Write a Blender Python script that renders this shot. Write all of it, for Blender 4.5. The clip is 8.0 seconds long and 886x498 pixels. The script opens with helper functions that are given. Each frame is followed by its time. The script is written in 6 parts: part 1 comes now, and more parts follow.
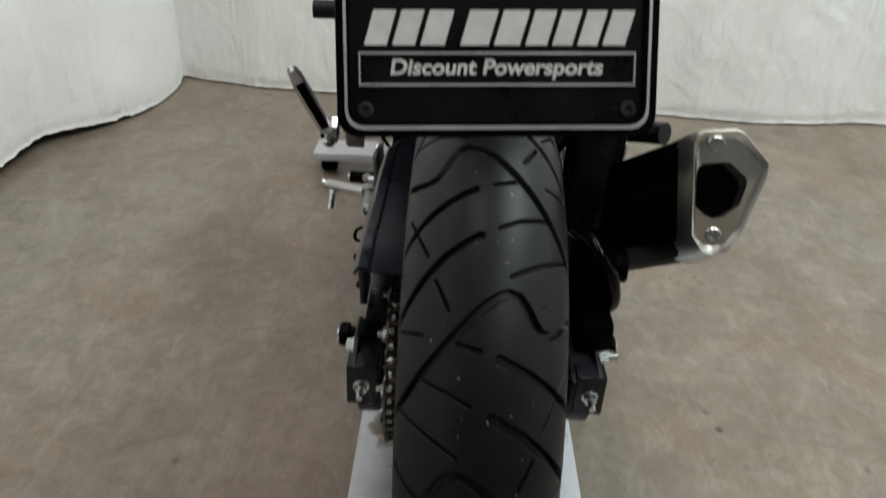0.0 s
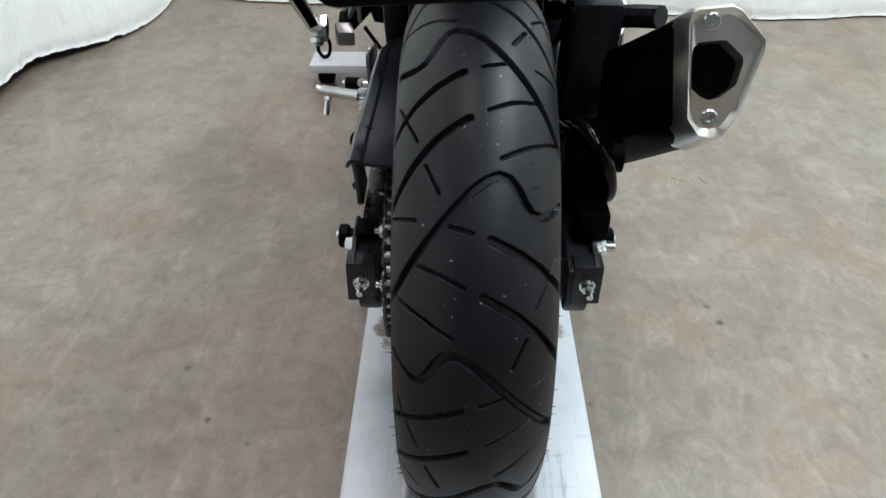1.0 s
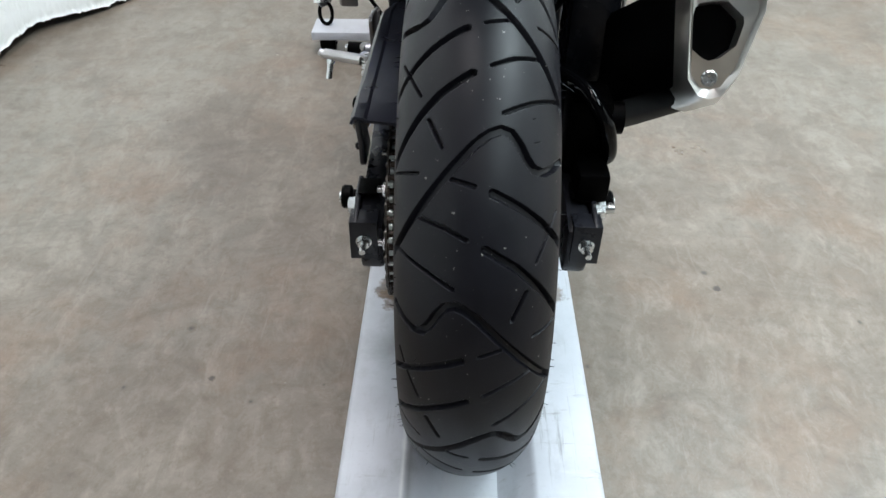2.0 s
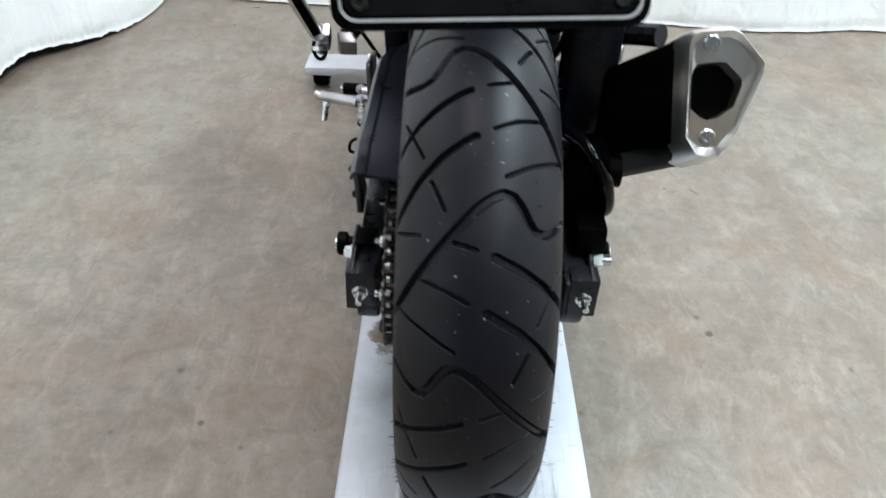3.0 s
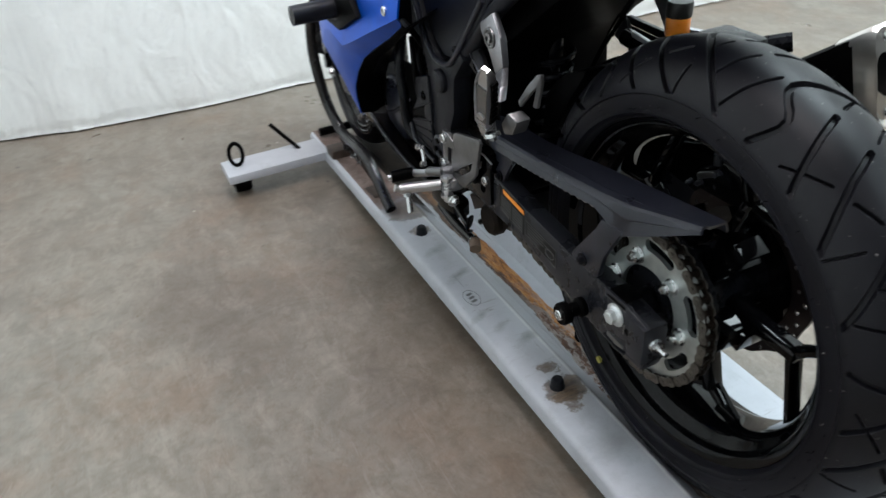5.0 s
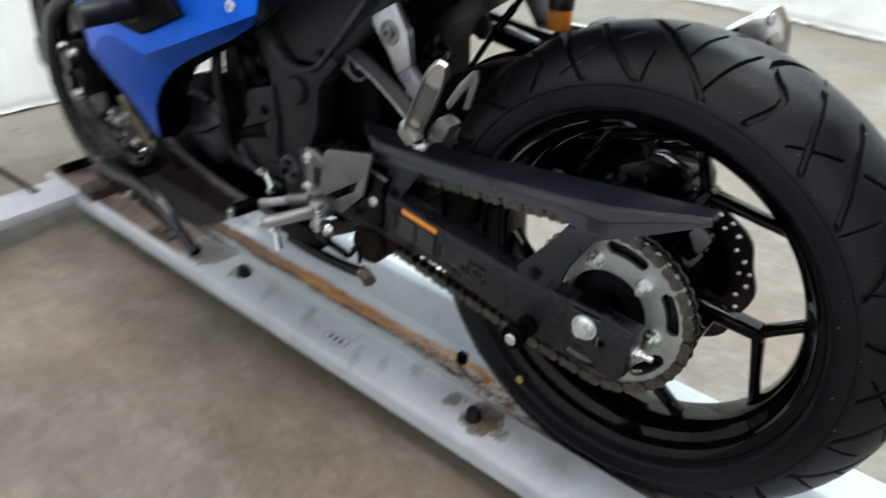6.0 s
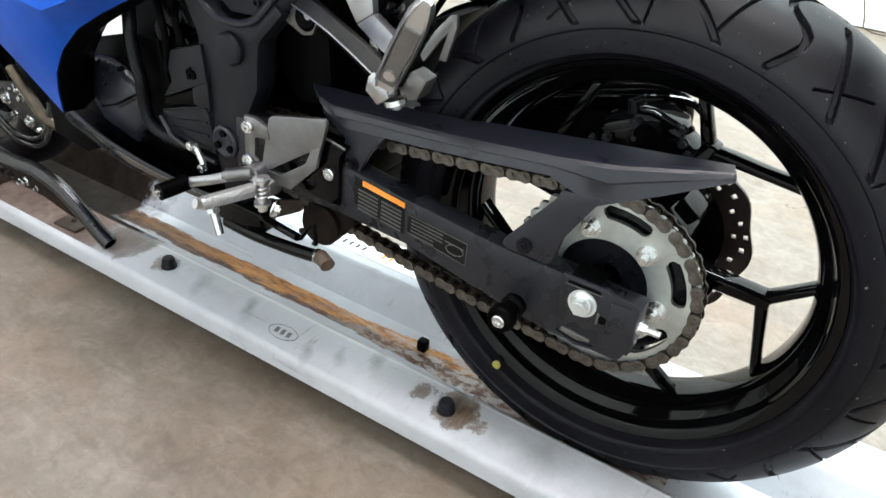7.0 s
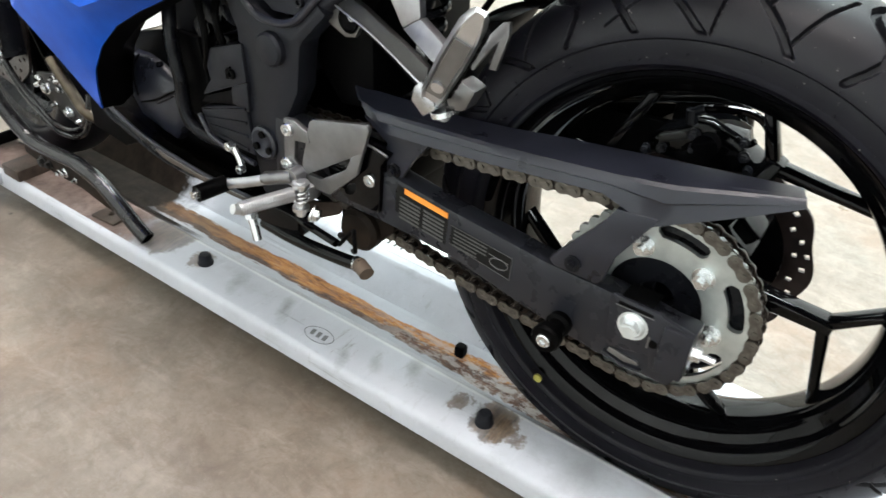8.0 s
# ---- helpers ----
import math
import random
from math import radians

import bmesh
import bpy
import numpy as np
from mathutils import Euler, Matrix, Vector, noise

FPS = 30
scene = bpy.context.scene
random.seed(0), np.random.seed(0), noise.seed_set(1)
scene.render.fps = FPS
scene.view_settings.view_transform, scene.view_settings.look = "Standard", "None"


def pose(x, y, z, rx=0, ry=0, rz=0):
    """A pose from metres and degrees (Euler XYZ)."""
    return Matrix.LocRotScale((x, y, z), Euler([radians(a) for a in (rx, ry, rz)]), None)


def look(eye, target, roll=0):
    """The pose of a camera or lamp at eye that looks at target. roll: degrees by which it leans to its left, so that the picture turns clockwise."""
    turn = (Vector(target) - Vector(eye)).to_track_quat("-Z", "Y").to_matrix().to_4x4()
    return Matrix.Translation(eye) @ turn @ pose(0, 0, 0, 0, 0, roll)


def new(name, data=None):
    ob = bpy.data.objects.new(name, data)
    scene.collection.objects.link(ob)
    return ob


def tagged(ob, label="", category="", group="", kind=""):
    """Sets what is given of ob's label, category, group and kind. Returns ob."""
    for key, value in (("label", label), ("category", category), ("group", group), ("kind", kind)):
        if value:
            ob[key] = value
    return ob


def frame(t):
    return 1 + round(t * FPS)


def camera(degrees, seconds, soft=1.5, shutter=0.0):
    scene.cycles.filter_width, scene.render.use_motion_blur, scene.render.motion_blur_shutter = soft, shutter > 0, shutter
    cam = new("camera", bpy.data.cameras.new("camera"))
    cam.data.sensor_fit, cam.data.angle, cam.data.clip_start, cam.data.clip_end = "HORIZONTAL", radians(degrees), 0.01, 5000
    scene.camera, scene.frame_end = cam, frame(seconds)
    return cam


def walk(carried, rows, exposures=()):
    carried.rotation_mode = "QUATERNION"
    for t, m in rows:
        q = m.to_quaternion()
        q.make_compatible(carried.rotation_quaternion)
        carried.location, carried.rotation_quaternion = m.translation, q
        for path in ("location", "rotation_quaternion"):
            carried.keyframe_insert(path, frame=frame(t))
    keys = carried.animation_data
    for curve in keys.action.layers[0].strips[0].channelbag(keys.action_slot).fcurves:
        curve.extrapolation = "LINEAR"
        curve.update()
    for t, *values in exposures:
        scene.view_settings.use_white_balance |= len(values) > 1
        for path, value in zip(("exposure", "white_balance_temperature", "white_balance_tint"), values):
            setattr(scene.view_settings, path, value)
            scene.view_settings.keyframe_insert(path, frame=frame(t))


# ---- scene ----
cam = camera(61.1, 8.0, shutter=0.5)
PATH = [
    (0, (-0.033, -0.71, 0.899), (-0.068, 1.012, -0.117), 2.0),
    (0.2, (-0.026, -0.723, 0.89), (-0.072, 0.965, -0.181), 1.4),
    (0.4, (-0.023, -0.728, 0.883), (-0.074, 0.924, -0.243), 0.7),
    (0.5, (-0.022, -0.723, 0.881), (-0.071, 0.906, -0.279), 0.1),
    (1, (-0.018, -0.726, 0.874), (-0.069, 0.88, -0.316), -0.3),
    (1.5, (-0.02, -0.737, 0.872), (-0.069, 0.842, -0.354), -0.3),
    (1.7, (-0.02, -0.748, 0.867), (-0.069, 0.81, -0.385), -0.1),
    (2.8, (-0.015, -0.733, 0.877), (-0.047, 0.871, -0.317), 1.0),
    (3, (-0.033, -0.726, 0.89), (-0.047, 0.88, -0.301), 1.6),
    (3.2, (-0.058, -0.736, 0.91), (-0.058, 0.878, -0.27), 2.3),
    (3.5, (-0.088, -0.741, 0.938), (-0.065, 0.847, -0.279), 1.9),
    (3.6, (-0.096, -0.747, 0.948), (-0.076, 0.849, -0.258), 1.7),
    (3.8, (-0.124, -0.744, 0.969), (-0.131, 0.864, -0.22), 1.0),
    (3.9, (-0.155, -0.738, 0.973), (-0.157, 0.892, -0.186), 0.0),
    (4, (-0.197, -0.74, 0.973), (-0.191, 0.905, -0.165), -0.5),
    (4.2, (-0.317, -0.74, 0.954), (-0.169, 0.92, -0.151), -0.4),
    (5.3, (-0.66, -0.49, 0.926), (0.129, 0.944, -0.224), -3.9),
    (5.5, (-0.678, -0.443, 0.912), (0.22, 0.9, -0.268), -1.2),
    (5.8, (-0.73, -0.354, 0.883), (0.416, 0.827, -0.254), 3.1),
    (6, (-0.778, -0.285, 0.862), (0.544, 0.761, -0.214), 3.1),
    (6.2, (-0.79, -0.232, 0.85), (0.672, 0.672, -0.172), 4.8),
    (6.5, (-0.77, -0.189, 0.821), (0.706, 0.675, -0.216), 3.8),
    (7, (-0.754, -0.175, 0.792), (0.697, 0.656, -0.306), 5.1),
    (7.5, (-0.741, -0.165, 0.791), (0.693, 0.678, -0.319), 5.5),
    (8, (-0.724, -0.139, 0.804), (0.656, 0.742, -0.345), 4.8),
]
walk(cam, [(t, look(eye, target, roll)) for t, eye, target, roll in PATH],
     [(0, -0.37, 6830, 10), (0.5, -0.03, 6530, 10), (1.5, 0.33, 6230, 10), (3.0, 0.48, 6130, 10), (3.5, 0.48, 6130, 10), (4.0, 0.45, 6130, 10), (4.2, 0.27, 6130, 10), (5.5, 0.2, 6230, 10), (6.0, 0.45, 6280, 10), (6.2, 0.55, 6280, 10), (6.5, 0.98, 6280, 10), (7.0, 1.13, 6430, 10), (7.5, 1.1, 6430, 10), (8.0, 1.22, 6530, 10)])

# ---- light and air ----
AX = 0.337          # height of the rear axle over the concrete
world = bpy.data.worlds.new("world")
scene.world = world
world.use_nodes = True
world.node_tree.nodes["Background"].inputs[0].default_value = (0.75, 0.8, 0.9, 1)
world.node_tree.nodes["Background"].inputs[1].default_value = 0.02
# unseen overhead lamps; places, watts and tints set by eye
LAMPS = [(-0.1, 0.4, 59.0), (1.75, 0.6, 118.0), (-0.15, -1.9, 10.0), (1.75, -1.9, 46.0)]
for lx, ly, watts in LAMPS:
    lamp = bpy.data.lights.new("tube_light", "AREA")
    lamp.shape, lamp.size, lamp.size_y = "RECTANGLE", 0.9, 1.9
    lamp.energy, lamp.color = watts, (0.875, 1.0, 1.01) if lx > 1 else (1.0, 0.925, 0.9)
    new("tube_light", lamp).matrix_world = pose(lx, ly, 3.415)


# ---- materials ----
def nodes_of(name):
    m = bpy.data.materials.new(name)
    m.use_nodes = True
    nt = m.node_tree
    return m, nt, nt.nodes["Principled BSDF"]


def add(nt, kind, **values):
    n = nt.nodes.new(kind)
    for k, v in values.items():
        n.inputs[k.replace("_", " ")].default_value = v
    return n


def noise_at(nt, scale, detail=4.0, rough=0.6, stretch=(1, 1, 1), warp=0.0):
    tc = nt.nodes.new("ShaderNodeTexCoord")
    mp = nt.nodes.new("ShaderNodeMapping")
    mp.inputs["Scale"].default_value = stretch
    nt.links.new(tc.outputs["Object"], mp.inputs[0])
    n = add(nt, "ShaderNodeTexNoise", Scale=scale, Detail=detail, Roughness=rough, Distortion=warp)
    nt.links.new(mp.outputs[0], n.inputs["Vector"])
    return n.outputs["Fac"]


def ramp(nt, src, stops):
    r = nt.nodes.new("ShaderNodeValToRGB")
    els = r.color_ramp.elements
    while len(els) < len(stops):
        els.new(0.5)
    for e, (p, c) in zip(els, stops):
        e.position = p
        e.color = (*c, 1) if len(c) == 3 else c
    nt.links.new(src, r.inputs[0])
    return r.outputs[0]


def blend(nt, fac, a, b):
    mx = nt.nodes.new("ShaderNodeMix")
    mx.data_type = "RGBA"
    if isinstance(fac, (int, float)):
        mx.inputs["Factor"].default_value = fac
    else:
        nt.links.new(fac, mx.inputs["Factor"])
    for sock, v in ((mx.inputs[6], a), (mx.inputs[7], b)):
        if isinstance(v, tuple):
            sock.default_value = (*v, 1)
        else:
            nt.links.new(v, sock)
    return mx.outputs[2]


def calc(nt, op, a, b=0.0, c=0.0):
    n = nt.nodes.new("ShaderNodeMath")
    n.operation = op
    for sock, v in zip(n.inputs, (a, b, c)):
        if isinstance(v, (int, float)):
            sock.default_value = v
        else:
            nt.links.new(v, sock)
    return n.outputs[0]


def bump(nt, bs, height, strength, dist):
    b = add(nt, "ShaderNodeBump", Strength=strength, Distance=dist)
    nt.links.new(height, b.inputs["Height"])
    nt.links.new(b.outputs[0], bs.inputs["Normal"])


def surface(name, a, b, rough, metal=0.0, scale=25.0, fine=600.0, relief=0.0003, coat=0.0, spread=0.12, dust=0.0, spec=0.5):
    """A coloured surface with blotches, fine grain, uneven gloss and a little dust."""
    m, nt, bs = nodes_of(name)
    big, small = noise_at(nt, scale), noise_at(nt, fine, 2.0)
    col = blend(nt, ramp(nt, big, [(0.35, (0, 0, 0)), (0.68, (1, 1, 1))]), a, b)
    if dust:
        speck = ramp(nt, noise_at(nt, scale * 9, 5.0, 0.75), [(0.62, (0, 0, 0)), (0.8, (dust, dust, dust))])
        col = blend(nt, speck, col, (0.32, 0.29, 0.25))
    nt.links.new(col, bs.inputs["Base Color"])
    r = calc(nt, "MULTIPLY_ADD", big, spread * 2, rough - spread)
    nt.links.new(r, bs.inputs["Roughness"])
    bs.inputs["Metallic"].default_value = metal
    bs.inputs["Coat Weight"].default_value = coat
    bs.inputs["Coat Roughness"].default_value = 0.05
    bs.inputs["Specular IOR Level"].default_value = spec
    if relief:
        bump(nt, bs, small, 0.35, relief)
    return m


def concrete_material():
    m, nt, bs = nodes_of("polished_concrete")
    broad, mid = noise_at(nt, 0.9, 5, 0.6), noise_at(nt, 5, 8, 0.66)
    fine, grit = noise_at(nt, 38, 7, 0.72), noise_at(nt, 420, 3, 0.7)
    col = ramp(nt, broad, [(0.34, (0.15, 0.117, 0.089)), (0.5, (0.17, 0.147, 0.121)), (0.64, (0.195, 0.182, 0.154))])
    # trowelled clouds, warm and pale
    cloud = noise_at(nt, 6, 9, 0.68, (1, 0.6, 1), 1.4)
    col = blend(nt, ramp(nt, cloud, [(0.43, (0, 0, 0)), (0.69, (0.68, 0.68, 0.68))]), col, (0.265, 0.235, 0.196))
    col = blend(nt, ramp(nt, noise_at(nt, 9, 9, 0.72, (0.6, 1, 1), 1.0), [(0.46, (0, 0, 0)), (0.7, (0.7, 0.7, 0.7))]), col, (0.1, 0.08, 0.062))
    col = blend(nt, ramp(nt, noise_at(nt, 3.2, 6, 0.7), [(0.5, (0, 0, 0)), (0.66, (0.6, 0.6, 0.6))]), col, (0.19, 0.128, 0.088))
    col = blend(nt, ramp(nt, noise_at(nt, 22, 8, 0.75, (1, 0.5, 1), 0.8), [(0.5, (0, 0, 0)), (0.7, (0.45, 0.45, 0.45))]), col, (0.31, 0.278, 0.236))
    col = blend(nt, ramp(nt, noise_at(nt, 60, 6, 0.75), [(0.52, (0, 0, 0)), (0.7, (0.4, 0.4, 0.4))]), col, (0.095, 0.075, 0.058))
    col = blend(nt, ramp(nt, noise_at(nt, 30, 8, 0.8, (1, 0.7, 1), 0.6), [(0.48, (0, 0, 0)), (0.66, (0.55, 0.55, 0.55))]), col, (0.115, 0.084, 0.06))
    col = blend(nt, ramp(nt, noise_at(nt, 110, 5, 0.8), [(0.57, (0, 0, 0)), (0.74, (0.32, 0.32, 0.32))]), col, (0.34, 0.31, 0.265))
    # straight scuffs and scratches
    for turn, stretch, seat, tone in ((0.5, (14, 0.7, 1), 1.7, (0.36, 0.33, 0.29)), (-1.1, (16, 0.9, 1), 2.3, (0.34, 0.31, 0.27)), (-0.45, (22, 0.8, 1), 1.9, (0.085, 0.07, 0.058)), (1.3, (30, 1.0, 1), 1.4, (0.36, 0.33, 0.29))):
        tx = nt.nodes.new("ShaderNodeTexCoord")
        mp = nt.nodes.new("ShaderNodeMapping")
        mp.inputs["Rotation"].default_value = (0, 0, turn)
        mp.inputs["Scale"].default_value = stretch
        nt.links.new(tx.outputs["Object"], mp.inputs[0])
        ns = add(nt, "ShaderNodeTexNoise", Scale=3.0, Detail=5.0, Roughness=0.6)
        nt.links.new(mp.outputs[0], ns.inputs["Vector"])
        where = ramp(nt, noise_at(nt, seat, 3), [(0.5, (0, 0, 0)), (0.66, (0.24, 0.24, 0.24))])
        line = ramp(nt, ns.outputs["Fac"], [(0.63, (0, 0, 0)), (0.67, (1, 1, 1)), (0.7, (0, 0, 0))])
        col = blend(nt, calc(nt, "MULTIPLY", where, line), col, tone)
    # spots of oil and grit, and pale chips
    for size, reach, tone in ((4.5, 0.056, (0.035, 0.03, 0.025)), (8.0, 0.047, (0.05, 0.042, 0.036)), (6.3, 0.04, (0.5, 0.47, 0.42))):
        tc = nt.nodes.new("ShaderNodeTexCoord")
        sp = add(nt, "ShaderNodeTexVoronoi", Scale=size)
        nt.links.new(tc.outputs["Object"], sp.inputs["Vector"])
        sp_d = calc(nt, "ADD", sp.outputs["Distance"], calc(nt, "MULTIPLY", fine, 0.06))
        spot = ramp(nt, sp_d, [(reach, (0.85, 0.85, 0.85)), (reach + 0.014, (0, 0, 0))])
        col = blend(nt, spot, col, tone)
    # a few larger dark spots
    for px, py, size in ((-0.46, 0.121, 0.007), (-0.524, -0.007, 0.006), (0.415, 0.293, 0.008), (-0.326, -0.028, 0.006), (0.18, 0.06, 0.006)):
        tc = nt.nodes.new("ShaderNodeTexCoord")
        v = nt.nodes.new("ShaderNodeVectorMath")
        v.operation, v.inputs[1].default_value = "DISTANCE", (px, py, 0)
        nt.links.new(tc.outputs["Object"], v.inputs[0])
        far = calc(nt, "ADD", v.outputs["Value"], calc(nt, "MULTIPLY", fine, 0.008))
        col = blend(nt, ramp(nt, far, [(size * 0.7, (0.8, 0.8, 0.8)), (size * 1.5, (0, 0, 0))]), col, (0.04, 0.034, 0.028))
    nt.links.new(col, bs.inputs["Base Color"])
    nt.links.new(calc(nt, "MULTIPLY_ADD", mid, 0.4, 0.14), bs.inputs["Roughness"])
    h = calc(nt, "MULTIPLY_ADD", grit, 0.4, calc(nt, "MULTIPLY", fine, 0.9))
    bump(nt, bs, h, 0.4, 0.0013)
    return m


def fabric_material():
    m, nt, bs = nodes_of("white_cloth")
    col = ramp(nt, noise_at(nt, 2.5, 6), [(0.3, (0.8, 0.81, 0.8)), (0.7, (0.88, 0.89, 0.88))])
    col = blend(nt, ramp(nt, noise_at(nt, 9, 6, 0.7), [(0.55, (0, 0, 0)), (0.85, (0.4, 0.4, 0.4))]), col, (0.6, 0.6, 0.58))
    nt.links.new(col, bs.inputs["Base Color"])
    bs.inputs["Roughness"].default_value = 0.85
    h = calc(nt, "ADD", noise_at(nt, 9, 5, 0.55, (1, 1, 0.7), 0.6), calc(nt, "MULTIPLY", noise_at(nt, 900, 1), 0.05))
    bump(nt, bs, h, 0.6, 0.022)
    return m


RAIL_TOP = 0.074


def rail_material():
    """Silver-grey paint: rust worn through along the groove, dirt round two of the caps, a reddish rusty stretch at the
    front, its groove and far side painted near-black as shade.
    """
    m, nt, bs = nodes_of("grey_rail_paint")
    tc = nt.nodes.new("ShaderNodeTexCoord")
    xyz = nt.nodes.new("ShaderNodeSeparateXYZ")
    nt.links.new(tc.outputs["Object"], xyz.inputs[0])
    wob = noise_at(nt, 30, 6, 0.7)
    streak = noise_at(nt, 60, 6, 0.75, (1, 0.12, 1))
    blot = noise_at(nt, 9, 5, 0.6)
    col = ramp(nt, blot, [(0.3, (0.42, 0.435, 0.475)), (0.7, (0.52, 0.535, 0.58))])
    col = blend(nt, ramp(nt, noise_at(nt, 16, 6, 0.7, (1, 0.6, 1)), [(0.56, (0, 0, 0)), (0.8, (0.5, 0.5, 0.5))]), col, (0.25, 0.25, 0.245))
    col = blend(nt, ramp(nt, noise_at(nt, 190, 4, 0.7), [(0.62, (0, 0, 0)), (0.74, (0.3, 0.3, 0.3))]), col, (0.2, 0.2, 0.2))
    # fine scratches and a pale worn bend along the inner edge
    scr = noise_at(nt, 55, 5, 0.7, (0.25, 1.6, 1), 0.5)
    col = blend(nt, ramp(nt, scr, [(0.6, (0, 0, 0)), (0.72, (0.35, 0.35, 0.35))]), col, (0.6, 0.61, 0.64))
    for stretch, tone in (((2.6, 0.12, 1), (0.2, 0.2, 0.2)), ((0.4, 2.2, 1), (0.24, 0.23, 0.22))):
        mark = calc(nt, "MULTIPLY", ramp(nt, noise_at(nt, 45, 5, 0.7, stretch, 0.3), [(0.6, (0, 0, 0)), (0.7, (0.75, 0.75, 0.75))]), ramp(nt, noise_at(nt, 7, 4), [(0.45, (0, 0, 0)), (0.65, (1, 1, 1))]))
        col = blend(nt, mark, col, tone)
    bend = calc(nt, "ABSOLUTE", calc(nt, "ADD", xyz.outputs["X"], 0.0835))
    bend = calc(nt, "ADD", bend, calc(nt, "MULTIPLY", calc(nt, "SUBTRACT", wob, 0.5), 0.006))
    col = blend(nt, ramp(nt, bend, [(0.0012, (0.85, 0.85, 0.85)), (0.0035, (0, 0, 0))]), col, (0.66, 0.68, 0.68))
    bend = calc(nt, "ABSOLUTE", calc(nt, "ADD", xyz.outputs["X"], 0.0755))
    col = blend(nt, ramp(nt, bend, [(0.001, (0.5, 0.5, 0.5)), (0.005, (0, 0, 0))]), col, (0.2, 0.2, 0.185))
    # worn groove: a strip of rust, flaking wider towards the wheel
    off = calc(nt, "ABSOLUTE", calc(nt, "ADD", xyz.outputs["X"], 0.006))
    flake = calc(nt, "MAXIMUM", calc(nt, "MULTIPLY_ADD", xyz.outputs["Y"], -0.09, 0.036), 0.0)
    reach = calc(nt, "ADD", calc(nt, "MULTIPLY_ADD", calc(nt, "SUBTRACT", streak, 0.5), 0.035, 0.0195), calc(nt, "MULTIPLY", flake, calc(nt, "MULTIPLY_ADD", wob, 2.0, -0.4)))
    worn = calc(nt, "MULTIPLY", calc(nt, "SUBTRACT", reach, off), 120.0)
    ahead = calc(nt, "MULTIPLY", calc(nt, "GREATER_THAN", xyz.outputs["Y"], -0.12), calc(nt, "LESS_THAN", xyz.outputs["Z"], 0.06))
    worn = calc(nt, "MULTIPLY", worn, ahead)
    thin = noise_at(nt, 120, 7, 0.8, (1, 0.14, 1), 0.6)
    rust = ramp(nt, thin, [(0.3, (0.05, 0.02, 0.012)), (0.42, (0.24, 0.085, 0.022)), (0.5, (0.46, 0.18, 0.035)), (0.6, (0.56, 0.27, 0.07)), (0.72, (0.6, 0.42, 0.22))])
    brown = ramp(nt, thin, [(0.36, (0.02, 0.012, 0.01)), (0.5, (0.12, 0.055, 0.03)), (0.58, (0.2, 0.11, 0.07)), (0.66, (0.45, 0.42, 0.4))])
    near_side = calc(nt, "ADD", calc(nt, "MULTIPLY", xyz.outputs["X"], -55.0), calc(nt, "MULTIPLY_ADD", noise_at(nt, 16, 5, 0.7, (1, 0.3, 1)), 5.0, -2.75))
    rust = blend(nt, ramp(nt, near_side, [(0.1, (0, 0, 0)), (0.45, (1, 1, 1))]), rust, brown)
    pale = calc(nt, "MULTIPLY_ADD", xyz.outputs["Y"], -2.6, 1.35)
    rust = blend(nt, calc(nt, "MULTIPLY", ramp(nt, noise_at(nt, 75, 6, 0.8, (1, 0.4, 1)), [(0.46, (0, 0, 0)), (0.54, (1, 1, 1))]), calc(nt, "MINIMUM", calc(nt, "MAXIMUM", pale, 0.06), 0.85)), rust, (0.5, 0.46, 0.44))
    dark = calc(nt, "MULTIPLY_ADD", xyz.outputs["Y"], 4.0, -2.6)
    rust = blend(nt, calc(nt, "MINIMUM", calc(nt, "MAXIMUM", dark, 0.0), 0.75), rust, (0.07, 0.05, 0.035))
    col = blend(nt, ramp(nt, worn, [(0.0, (0, 0, 0)), (0.25, (1, 1, 1))]), col, rust)
    # dirt round the caps and greasy smears
    for px, py, size, strong, long in ((-0.112, 0.145, 0.038, 0.92, 1.0), (-0.109, 0.204, 0.02, 0.85, 1.0), (-0.12, 0.124, 0.024, 0.8, 1.0), (-0.113, 0.697, 0.022, 0.75, 1.0), (-0.121, 0.612, 0.03, 0.5, 0.6), (-0.118, 0.512, 0.03, 0.65, 0.45),
                                       (-0.138, 0.38, 0.034, 0.6, 0.35), (-0.101, 0.285, 0.032, 0.6, 0.45), (-0.105, 0.79, 0.05, 0.8, 1.0), (-0.122, 0.335, 0.025, 0.4, 0.5), (-0.112, 0.02, 0.05, 0.5, 1.0), (0.12, 0.15, 0.035, 0.8, 1.0)):
        mp = nt.nodes.new("ShaderNodeMapping")
        mp.vector_type = "TEXTURE"
        mp.inputs["Location"].default_value = (px, py, RAIL_TOP)
        mp.inputs["Rotation"].default_value = (0, 0, 0.45)
        mp.inputs["Scale"].default_value = (1, long, 1)
        nt.links.new(tc.outputs["Object"], mp.inputs[0])
        v = nt.nodes.new("ShaderNodeVectorMath")
        v.operation = "LENGTH"
        nt.links.new(mp.outputs[0], v.inputs[0])
        d = calc(nt, "ADD", v.outputs["Value"], calc(nt, "MULTIPLY", calc(nt, "SUBTRACT", wob, 0.5), 0.07))
        mask = ramp(nt, calc(nt, "DIVIDE", d, size), [(0.2, (strong,) * 3), (0.8, (strong * 0.8,) * 3), (1.15, (0, 0, 0))] if strong > 0.7 else [(0.0, (strong,) * 3), (1.5, (0, 0, 0))])
        col = blend(nt, mask, col, ramp(nt, scr, [(0.35, (0.045, 0.027, 0.015)), (0.65, (0.19, 0.125, 0.072))]) if strong > 0.7 else (0.17, 0.17, 0.16))
